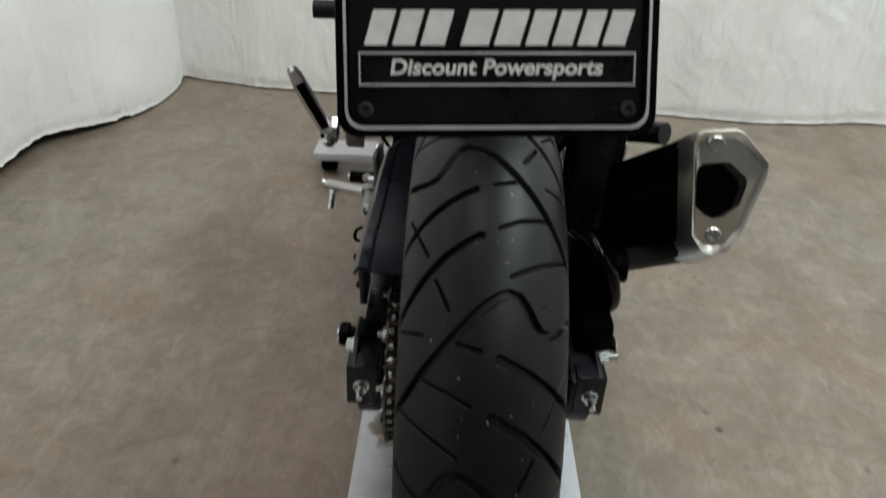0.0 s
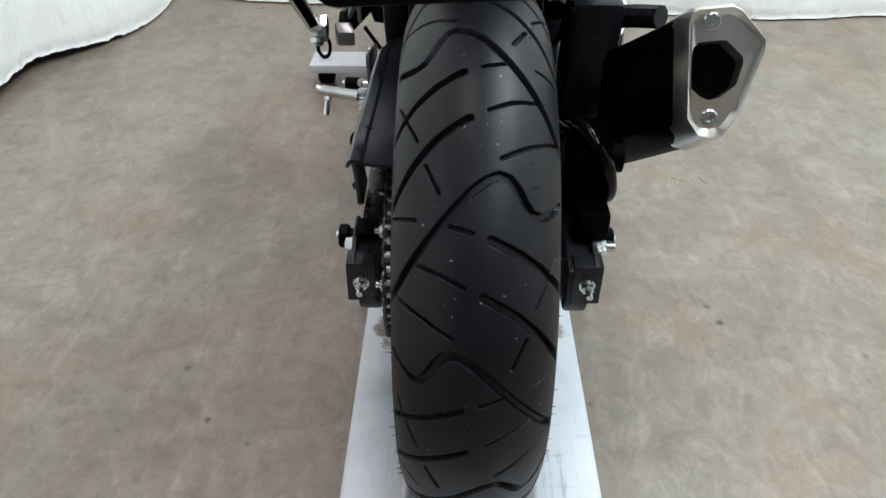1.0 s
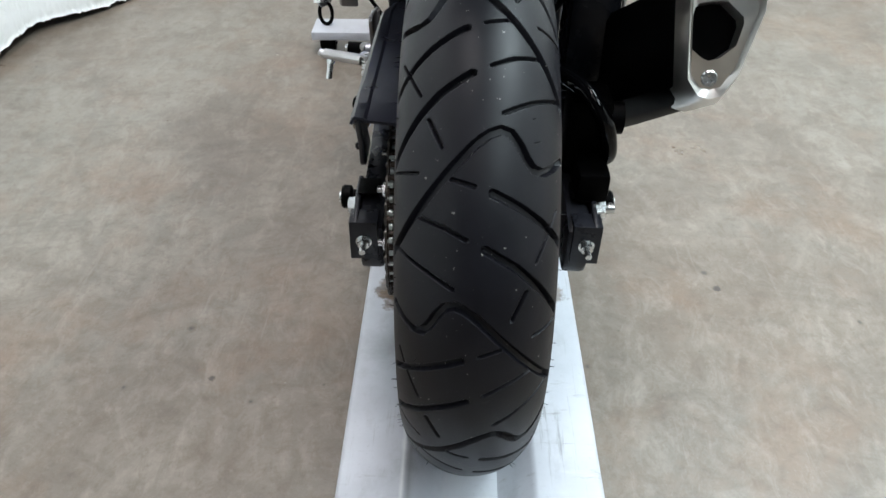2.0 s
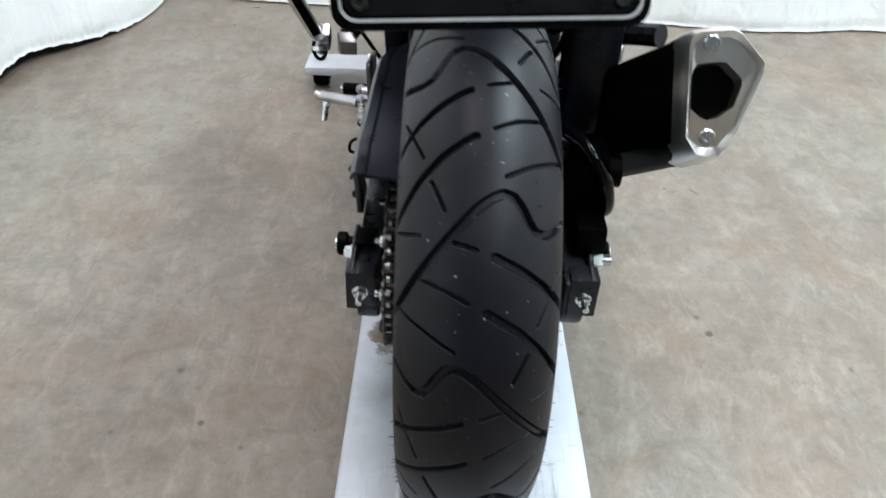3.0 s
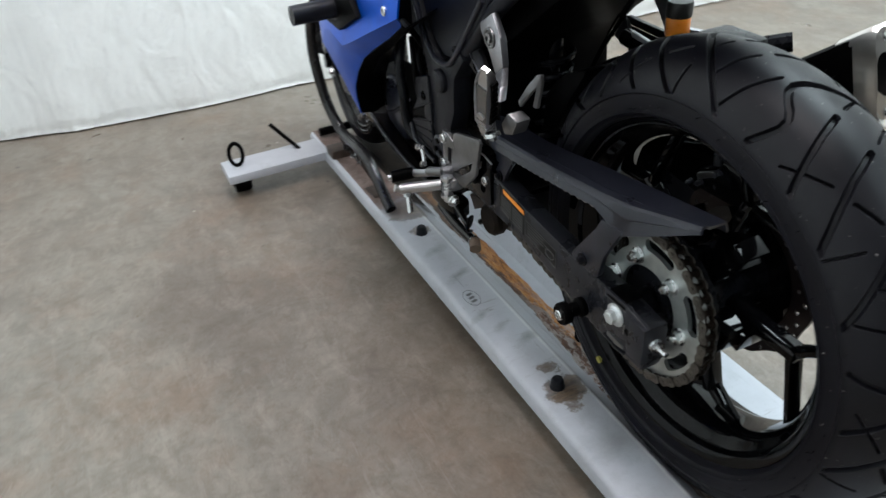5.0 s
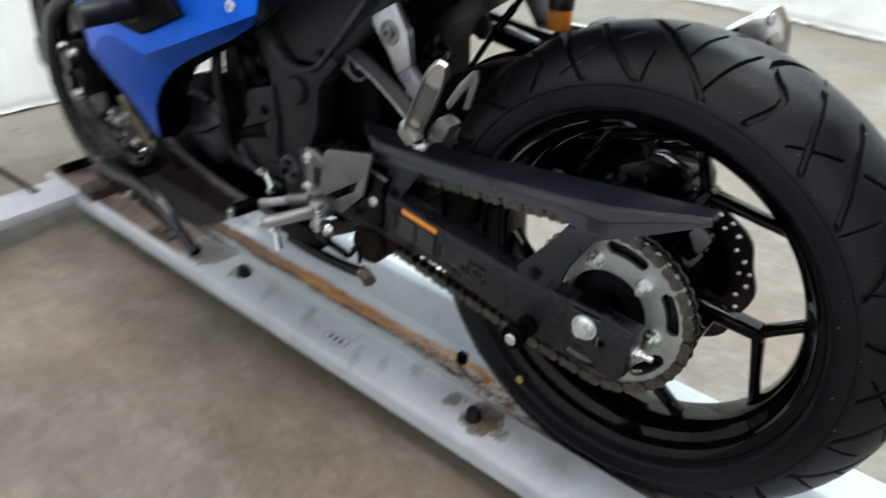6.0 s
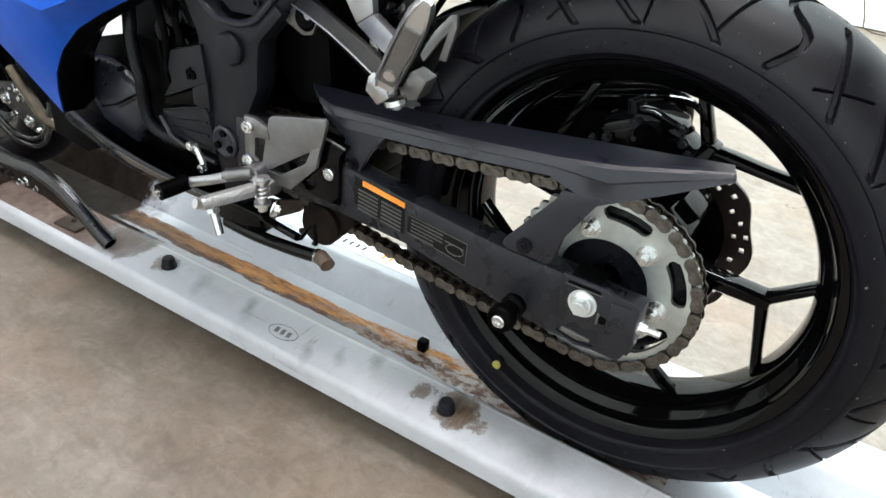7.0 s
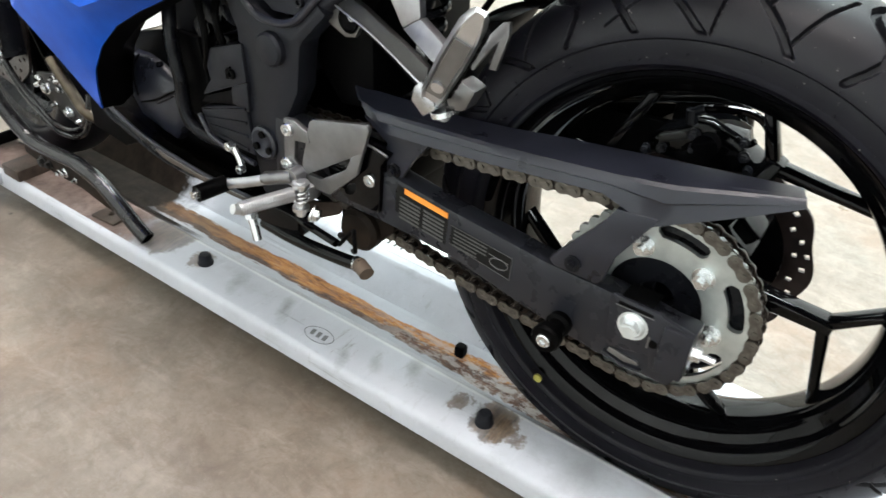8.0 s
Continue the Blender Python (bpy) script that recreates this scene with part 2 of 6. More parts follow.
    # front stretch: reddish rust on the near flange, painted shade beyond it
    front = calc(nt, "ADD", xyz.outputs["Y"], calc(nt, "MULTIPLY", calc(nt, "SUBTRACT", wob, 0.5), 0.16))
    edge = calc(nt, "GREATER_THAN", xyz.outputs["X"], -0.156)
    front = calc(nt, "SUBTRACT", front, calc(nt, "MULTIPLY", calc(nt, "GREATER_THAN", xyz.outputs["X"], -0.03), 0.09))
    front_mask = calc(nt, "MULTIPLY", ramp(nt, front, [(0.785, (0, 0, 0)), (0.86, (1, 1, 1))]), edge)
    rust_shade = blend(nt, calc(nt, "GREATER_THAN", xyz.outputs["X"], -0.078), ramp(nt, wob, [(0.35, (0.12, 0.085, 0.073)), (0.65, (0.235, 0.175, 0.155))]), ramp(nt, wob, [(0.35, (0.005, 0.0037, 0.003)), (0.65, (0.02, 0.0145, 0.011))]))
    col = blend(nt, front_mask, col, rust_shade)
    nt.links.new(col, bs.inputs["Base Color"])
    nt.links.new(calc(nt, "MULTIPLY_ADD", blot, 0.22, 0.36), bs.inputs["Roughness"])
    nt.links.new(calc(nt, "MULTIPLY_ADD", front_mask, -0.28, 0.35), bs.inputs["Specular IOR Level"])
    bump(nt, bs, calc(nt, "ADD", wob, calc(nt, "MULTIPLY", thin, calc(nt, "MINIMUM", calc(nt, "MAXIMUM", worn, 0.0), 1.5))), 0.3, 0.0012)
    return m


def tyre_material():
    m, nt, bs = nodes_of("tyre_rubber")
    big, grit = noise_at(nt, 14, 5, 0.65), noise_at(nt, 900, 2, 0.6)
    col = ramp(nt, big, [(0.3, (0.0028, 0.0027, 0.0046)), (0.7, (0.0055, 0.0053, 0.0085))])
    dust = ramp(nt, noise_at(nt, 95, 6, 0.8), [(0.64, (0, 0, 0)), (0.82, (0.45, 0.45, 0.45))])
    col = blend(nt, dust, col, (0.11, 0.105, 0.095))
    fleck = ramp(nt, noise_at(nt, 210, 2, 0.5), [(0.735, (0, 0, 0)), (0.76, (0.6, 0.6, 0.6))])
    col = blend(nt, fleck, col, (0.3, 0.29, 0.27))
    nt.links.new(col, bs.inputs["Base Color"])
    nt.links.new(calc(nt, "MULTIPLY_ADD", big, 0.2, 0.33), bs.inputs["Roughness"])
    tc = nt.nodes.new("ShaderNodeTexCoord")
    xyz = nt.nodes.new("ShaderNodeSeparateXYZ")
    nt.links.new(tc.outputs["Object"], xyz.inputs[0])
    # the sidewalls are duller than the scrubbed tread
    wall = ramp(nt, calc(nt, "ABSOLUTE", calc(nt, "ADD", xyz.outputs["X"], 0.0065)), [(0.0705, (0.25, 0.25, 0.25)), (0.073, (0.07, 0.07, 0.07))])
    nt.links.new(wall, bs.inputs["Specular IOR Level"])
    bump(nt, bs, grit, 0.25, 0.0004)
    return m


CONCRETE, CLOTH, RAIL, RUBBER = concrete_material(), fabric_material(), rail_material(), tyre_material()
WALL = surface("wall_paint", (0.16, 0.16, 0.16), (0.2, 0.2, 0.2), 0.8, scale=3, fine=200, relief=0.001)
CEIL = surface("ceiling_paint", (0.1, 0.1, 0.1), (0.14, 0.14, 0.14), 0.85, scale=3, fine=200, relief=0.001)
GLOSS = surface("gloss_black_paint", (0.001, 0.001, 0.0013), (0.002, 0.002, 0.0024), 0.04, spread=0.012, relief=0, coat=0.0, dust=0.015, spec=0.17)
SATIN = surface("satin_black_paint", (0.0036, 0.0039, 0.0055), (0.0072, 0.0077, 0.0102), 0.27, spec=0.16, spread=0.06, relief=0.0002, dust=0.1)
ARM = surface("swingarm_black_paint", (0.0125, 0.0132, 0.0172), (0.018, 0.019, 0.0245), 0.28, spec=0.28, spread=0.05, relief=0.0002, dust=0.12)
GREYINK = surface("worn_grey_print", (0.09, 0.09, 0.095), (0.16, 0.16, 0.165), 0.6, relief=0)
PLASTIC = surface("grained_black_plastic", (0.007, 0.0076, 0.0104), (0.0115, 0.0124, 0.0168), 0.38, spec=0.17, spread=0.06, fine=1400, relief=0.0004, dust=0.06)
SLATE = surface("slate_grey_plastic", (0.0095, 0.0106, 0.0165), (0.014, 0.0156, 0.0235), 0.29, spec=0.42, spread=0.05, fine=1600, relief=0.0003, dust=0.05)
# near-black, darker than plastic, so sheltered parts read as deep shade
DARK = surface("black_plastic_and_shade", (0.0006, 0.0006, 0.0007), (0.0016, 0.0016, 0.0018), 0.45, spec=0.04, spread=0.08)
BLUE = surface("metallic_blue_paint", (0.0, 0.085, 0.58), (0.0, 0.11, 0.68), 0.36, metal=0.85, spread=0.03, relief=0, coat=0.04, fine=3000, spec=0.1)
STEEL = surface("zinc_plated_steel", (0.6, 0.62, 0.63), (0.75, 0.76, 0.76), 0.26, metal=1.0, spread=0.08, scale=60, relief=0.0002)
ZINC = surface("matt_zinc", (0.62, 0.66, 0.67), (0.72, 0.75, 0.76), 0.42, metal=0.75, spread=0.06, scale=80, relief=0.0002)
SPROCKET = surface("dull_zinc_steel", (0.42, 0.46, 0.46), (0.58, 0.62, 0.61), 0.36, metal=0.85, spread=0.1, scale=35, relief=0.0003)
CHAINSTEEL = surface("oily_chain_steel", (0.085, 0.078, 0.07), (0.17, 0.16, 0.145), 0.34, metal=0.85, spread=0.1, scale=120, relief=0.0003)
DARKCHAIN = surface("oil_blackened_chain_steel", (0.012, 0.009, 0.007), (0.05, 0.036, 0.028), 0.32, metal=0.7, spread=0.1, scale=120, relief=0.0003)
ALLOY = surface("cast_aluminium", (0.56, 0.56, 0.57), (0.64, 0.64, 0.65), 0.34, metal=1.0, spread=0.05, scale=40, relief=0.0001)
GREYALLOY = surface("grey_anodised_aluminium", (0.15, 0.148, 0.15), (0.21, 0.208, 0.21), 0.33, metal=0.85, spread=0.08, scale=30, relief=0.0003)
DARKRUST = surface("dark_rusty_steel", (0.006, 0.0042, 0.0032), (0.024, 0.016, 0.0115), 0.6, spec=0.1, scale=18, relief=0.0006)
DARKALLOY = surface("dark_grey_casting", (0.022, 0.0215, 0.021), (0.036, 0.035, 0.034), 0.36, metal=0.5, spread=0.06, scale=30, relief=0.0002)
BRUSHED = surface("brushed_stainless_steel", (0.62, 0.6, 0.57), (0.74, 0.72, 0.69), 0.3, metal=1.0, spread=0.08, scale=20, relief=0.0003)
DISC = surface("brake_disc_steel", (0.014, 0.0095, 0.0095), (0.03, 0.021, 0.02), 0.34, metal=0.6, spread=0.1, scale=40, relief=0.0003)
BROWNRUBBER = surface("worn_brown_rubber", (0.06, 0.042, 0.03), (0.1, 0.07, 0.05), 0.75, scale=80)
AMBER = surface("amber_reservoir", (0.85, 0.24, 0.02), (0.9, 0.3, 0.03), 0.3, relief=0, coat=0.4)
ORANGE = surface("orange_label", (0.8, 0.26, 0.03), (0.85, 0.3, 0.04), 0.5, relief=0)
PALEINK = surface("pale_label_print", (0.05, 0.05, 0.05), (0.075, 0.075, 0.075), 0.6, relief=0)
LABELBLACK = surface("black_label_film", (0.004, 0.004, 0.0045), (0.007, 0.007, 0.0075), 0.3, spec=0.16, relief=0)
WHITE = surface("white_print", (0.72, 0.72, 0.72), (0.8, 0.8, 0.8), 0.5, relief=0)
SILVERPRINT = surface("silver_print", (0.52, 0.52, 0.52), (0.62, 0.62, 0.62), 0.5, scale=60, relief=0)
PAPER = surface("white_paper_label", (0.74, 0.74, 0.72), (0.8, 0.8, 0.78), 0.6, scale=12, relief=0.0004)
YELLOW = surface("yellow_paint_dot", (0.2, 0.18, 0.035), (0.32, 0.29, 0.06), 0.6, scale=200, relief=0)
SILVERTRIM = surface("silver_trim", (0.55, 0.55, 0.56), (0.65, 0.65, 0.66), 0.35, metal=0.6, relief=0)
PANBLACK = surface("polished_black_pan", (0.006, 0.0055, 0.005), (0.011, 0.01, 0.009), 0.13, spec=0.6, spread=0.04, relief=0, coat=0.7, dust=0.03)
RUSTPLATE = surface("rusty_steel_plate", (0.04, 0.028, 0.022), (0.085, 0.06, 0.048), 0.55, metal=0.3, scale=50, relief=0.0006)
PEGGREY = surface("polished_cast_aluminium", (0.38, 0.38, 0.4), (0.5, 0.5, 0.52), 0.22, metal=1.0, spread=0.06, scale=60, relief=0.0001)
CASTGREY = surface("grey_cast_aluminium", (0.34, 0.34, 0.36), (0.44, 0.44, 0.46), 0.36, metal=1.0, spread=0.06, scale=40, relief=0.0001)
HEADER = surface("heat_stained_steel", (0.05, 0.042, 0.03), (0.11, 0.09, 0.066), 0.32, metal=0.9, scale=40)
BOOT = surface("tube_gloss_black", (0.006, 0.006, 0.0075), (0.016, 0.0155, 0.016), 0.2, spread=0.08, scale=40, coat=0.25, dust=0.12, spec=0.35)


# ---- builders ----
def mesh_of(name, bm, material, flat=False):
    bmesh.ops.recalc_face_normals(bm, faces=bm.faces)
    me = bpy.data.meshes.new(name)
    bm.to_mesh(me)
    bm.free()
    me.materials.append(material)
    if not flat:
        me.shade_smooth()
        me.set_sharp_from_angle(angle=radians(32))
    return me


def part(name, bm, material, parent=None, label="", flat=False):
    """Links a bmesh, in the place's coordinates, as one mesh under a thing or under a part."""
    ob = new(name, mesh_of(name, bm, material, flat))
    if parent:
        ob.parent = parent
        if parent.type == "EMPTY":
            ob.matrix_parent_inverse = Matrix.Translation(-parent.location)
    if label:
        tagged(ob, label=label)
    return ob


def thing(name, at, label, category, group=""):
    ob = new(name)
    ob.location = at
    ob.empty_display_size = 0.05
    return tagged(ob, label=label, category=category, group=group)


def bevelled(bm, size, segs=2, angle=25):
    if size <= 0:
        return bm
    edges = [e for e in bm.edges if len(e.link_faces) == 2 and e.calc_face_angle(0) > radians(angle)]
    bmesh.ops.bevel(bm, geom=edges, offset=size, segments=segs, affect="EDGES", profile=0.6, clamp_overlap=True)
    return bm


def join(*bms):
    out = bmesh.new()
    for b in bms:
        me = bpy.data.meshes.new("tmp")
        b.to_mesh(me)
        b.free()
        out.from_mesh(me)
        bpy.data.meshes.remove(me)
    return out


def box(lo, hi, bev=0.002):
    bm = bmesh.new()
    bmesh.ops.create_cube(bm, size=1)
    for v in bm.verts:
        for i in range(3):
            v.co[i] = lo[i] + (v.co[i] + 0.5) * (hi[i] - lo[i])
    return bevelled(bm, bev)


def turned(bm, m):
    bm.transform(m)
    return bm


def prism(poly, x0, x1, bev=0.002):
    """A plate: an outline of (y, z) between two values of x."""
    bm = bmesh.new()
    a = [bm.verts.new((x0, y, z)) for y, z in poly]
    b = [bm.verts.new((x1, y, z)) for y, z in poly]
    bm.faces.new(a)
    bm.faces.new(b[::-1])
    n = len(poly)
    for i in range(n):
        bm.faces.new((a[i], b[i], b[(i + 1) % n], a[(i + 1) % n]))
    bmesh.ops.recalc_face_normals(bm, faces=bm.faces)
    return bevelled(bm, bev)


def slab(face, thick, bev=0.0015):
    """A plate bent in space: a ring of points and the same ring moved by thick along x."""
    bm = loft([face, [(x + thick, y, z) for x, y, z in face]])
    bmesh.ops.recalc_face_normals(bm, faces=bm.faces)
    return bevelled(bm, bev)


def loft(rings, closed=True, caps=True):
    """Joins rings of equal count of points by faces."""
    bm = bmesh.new()
    vs = [[bm.verts.new(p) for p in ring] for ring in rings]
    n = len(vs[0])
    for r0, r1 in zip(vs, vs[1:]):
        for i in range(n if closed else n - 1):
            j = (i + 1) % n
            bm.faces.new((r0[i], r0[j], r1[j], r1[i]))
    if caps and closed:
        bm.faces.new(vs[0][::-1])
        bm.faces.new(vs[-1])
    return bm


def lathe(profile, cy=0.0, cz=AX, steps=96, wrap=True):
    """Turns (x, r) about an axle along x."""
    bm = bmesh.new()
    rows = []
    for k in range(steps):
        a = 2 * math.pi * k / steps
        rows.append([bm.verts.new((x, cy - r * math.cos(a), cz + r * math.sin(a))) for x, r in profile])
    n = len(profile)
    for k in range(steps):
        r0, r1 = rows[k], rows[(k + 1) % steps]
        for i in range(n if wrap else n - 1):
            j = (i + 1) % n
            bm.faces.new((r0[i], r0[j], r1[j], r1[i]))
    return bm


def smooth_path(pts, per=8):
    pts = [Vector(p) for p in pts]
    out = []
    for i in range(len(pts) - 1):
        p0, p1, p2 = pts[max(i - 1, 0)], pts[i], pts[i + 1]
        p3 = pts[min(i + 2, len(pts) - 1)]
        for k in range(per):
            t = k / per
            out.append(0.5 * ((2 * p1) + (p2 - p0) * t + (2 * p0 - 5 * p1 + 4 * p2 - p3) * t * t + (3 * p1 - p0 - 3 * p2 + p3) * t ** 3))
    out.append(pts[-1])
    return out


def tube(pts, r, sides=12, per=8, smooth=True, r_end=None, hollow=False, squash=1.0):
    path = smooth_path(pts, per) if smooth and len(pts) > 2 else [Vector(p) for p in pts]
    up, rings, n = Vector((0.3, 0.2, 1)).normalized(), [], len(path)
    for i, p in enumerate(path):
        d = (path[min(i + 1, n - 1)] - path[max(i - 1, 0)]).normalized()
        side = d.cross(up).normalized()
        up = side.cross(d).normalized()
        rr = r if r_end is None else r + (r_end - r) * i / (n - 1)
        rings.append([p + rr * (math.cos(a) * side + squash * math.sin(a) * up) for a in (2 * math.pi * k / sides for k in range(sides))])
    if hollow:
        for end, inner in ((0, 1), (-1, -2)):
            c, e = path[end], [path[end] + 0.82 * (q - path[end]) for q in rings[end]]
            deep = [q + (path[inner] - c).normalized() * 0.02 for q in e]
            rings = [deep, e] + rings if end == 0 else rings + [e, deep]
    return loft(rings)


def cyl(p0, p1, r, sides=20, bev=0.001, r1=None):
    bm = tube([p0, p1], r, sides, smooth=False, r_end=r1)
    return bevelled(bm, bev, 2, 50)


def bolt(at, axis, r=0.007, h=0.006, washer=0.0, stud=0.0, socket=True):
    """A hexagon or socket head with washer and stud; axis points outward."""
    at, ax = Vector(at), Vector(axis).normalized()
    bits = []
    if washer:
        bits.append(cyl(at, at + ax * 0.002, washer, 24, 0.0005))
        at = at + ax * 0.002
    bits.append(bevelled(tube([at, at + ax * h], r, 6, smooth=False), 0.0008, 1))
    if stud:
        bits.append(cyl(at + ax * h, at + ax * (h + stud), r * 0.5, 12, 0.0006))
    elif socket:
        bits.append(cyl(at + ax * h, at + ax * (h + 0.0015), r * 0.55, 14, 0.0004))
    return join(*bits)


def cap_screw(at, axis, r=0.007, h=0.005):
    """A round head with a sunk socket."""
    at, ax = Vector(at), Vector(axis).normalized()
    up = Vector((0, 0, 1)) if abs(ax.z) < 0.9 else Vector((0, 1, 0))
    s = ax.cross(up).normalized()
    u = s.cross(ax)
    prof = [(r, 0), (r, h * 0.7), (r * 0.85, h), (r * 0.5, h), (r * 0.45, h * 0.35), (0.0003, h * 0.3)]
    return loft([[at + ax * hh + rr * (math.cos(a) * s + math.sin(a) * u) for a in (2 * math.pi * k / 18 for k in range(18))] for rr, hh in prof])


def sheet(rows, thick):
    """A thin panel through a grid of points, thickened towards the bike's middle."""
    bm = loft(rows, closed=False)
    bmesh.ops.recalc_face_normals(bm, faces=bm.faces)
    bmesh.ops.solidify(bm, geom=list(bm.faces), thickness=thick)
    return bm


# ---- the booth: floor, walls, ceiling, lamps, curtains ----
X0, X1, Y0, Y1, TOP = -2.6, 3.6, -5.0, 2.8, 3.5


def shell():
    # walls and ceiling are unseen; dark tones keep black parts' reflections dark
    parts = (("floor", (X0, Y0, -0.1), (X1, Y1, 0), CONCRETE, "smooth worn grey-brown concrete floor with dark spots"),
             ("ceiling", (X0 - 0.1, Y0 - 0.1, TOP), (X1 + 0.1, Y1 + 0.1, TOP + 0.1), CEIL, "plain ceiling out of view, kept dark for the reflections"),
             ("wall_west", (X0 - 0.1, Y0 - 0.1, -0.1), (X0, Y1 + 0.1, TOP), WALL, "plain grey wall out of view"),
             ("wall_east", (X1, Y0 - 0.1, -0.1), (X1 + 0.1, Y1 + 0.1, TOP), WALL, "plain grey wall out of view"),
             ("wall_north", (X0, Y1, -0.1), (X1, Y1 + 0.1, TOP), WALL, "plain grey wall out of view"),
             ("wall_south", (X0, Y0 - 0.1, -0.1), (X1, Y0, TOP), WALL, "plain grey wall out of view"))
    for name, lo, hi, material, label in parts:
        tagged(part(name, box(lo, hi, 0), material, None, flat=True), label=label, category=name.split("_")[0], kind="structure")


def curtain(name, plan, height, seed, label, fold=0.035, sag=0.02, billow=False):
    """A white cloth hung in folds along a line in the plan, with a wavy rolled hem."""
    line = smooth_path([(x, y, 0) for x, y in plan], 60)
    n, rows = len(line), []
    levels = [0.0, 0.004, 0.012, 0.02, 0.026, 0.05, 0.1, 0.17, 0.26, 0.38, 0.55, 0.8, 1.1, 1.5, 2.0, height]
    run = 0.0
    lengths = [0.0]
    for a, b in zip(line, line[1:]):
        run += (b - a).length
        lengths.append(run)
    for z in levels:
        row = []
        for i, p in enumerate(line):
            d = (line[min(i + 1, n - 1)] - line[max(i - 1, 0)]).normalized()
            side = Vector((-d.y, d.x, 0))
            s = lengths[i]
            low = 1.0 - min(z / 1.4, 1.0)
            w = noise.noise((s * 2.1, z * 0.8, seed)) + 0.3 * noise.noise((s * 5.5, z * 1.5, seed + 5)) + 0.05 * noise.noise((s * 15, z * 4, seed + 9))
            hem = (0.002 if sag > 0.01 else 0.001) + sag * (0.5 + noise.noise((s * 1.7, 0, seed + 3))) + 0.007 * noise.noise((s * 26, 0, seed)) + 0.004 * noise.noise((s * 90, 0, seed))
            roll = 0.0015 if z in (0.004, 0.012, 0.02) else 0.0
            q = p + side * (fold * w * ((0.25 + 1.5 * min(z, 0.8)) if billow else (0.55 + 0.75 * low)) + roll + 0.0022 * noise.noise((s * 70, z * 50, seed)))
            row.append((q.x, q.y, max(0.004, hem * (1 - min(z / 0.6, 1)) + z)))
        rows.append(row)
    bm = sheet(rows, 0.004)
    ob = part(name, bm, CLOTH)
    return tagged(ob, label=label, category="curtain", group="curtains round the booth")


# assumed fittings above the lamps, never in view
def ceiling_lights():
    for lx, ly, watts in LAMPS:
        t = thing("ceiling_light", (lx, ly, TOP), "white ceiling light fitting, assumed out of view", "ceiling light", "ceiling lights")
        part("housing", box((lx - 0.48, ly - 0.98, TOP - 0.06), (lx + 0.48, ly + 0.98, TOP), 0.004), WHITE, t)


shell()
ceiling_lights()
curtain("curtain", [(-1.35, -2.6), (-1.33, -1.2), (-1.29, 0.0), (-1.27, 0.6), (-1.262, 0.95), (-1.26, 1.15), (-1.252, 1.31), (-1.175, 1.42), (-1.1, 1.55), (-1.062, 1.7), (-1.052, 1.85), (-1.08, 2.0)], 2.6, 3.0,
        "white cloth curtain with a frayed hem hanging to the floor", fold=0.045, sag=0.03, billow=True)
curtain("curtain", [(-1.25, 2.06), (-0.95, 1.97), (-0.66, 1.88), (0.05, 1.845), (0.9, 1.765), (1.4, 1.75), (2.0, 1.78), (2.75, 1.9)], 2.6, 11.0,
        "white cloth curtain across the back of the booth", sag=0.004)
curtain("curtain", [(2.8, 1.95), (2.76, 1.2), (2.74, 0.4), (2.72, -0.4), (2.76, -1.4), (2.8, -2.6)], 2.6, 23.0,
        "white cloth curtain along the open side of the booth", sag=0.006)
tagged(part("hanging_cable", tube([(2.69, 0.2, 1.2), (2.68, 0.1, 0.6), (2.685, 0.054, 0.3), (2.68, -0.02, 0.06), (2.67, -0.05, 0.008), (2.66, -0.2, 0.006), (2.69, -0.5, 0.006), (2.66, -0.9, 0.006)], 0.0024, 8), BROWNRUBBER),
       label="thin black cable hanging down the white curtain", category="cable")

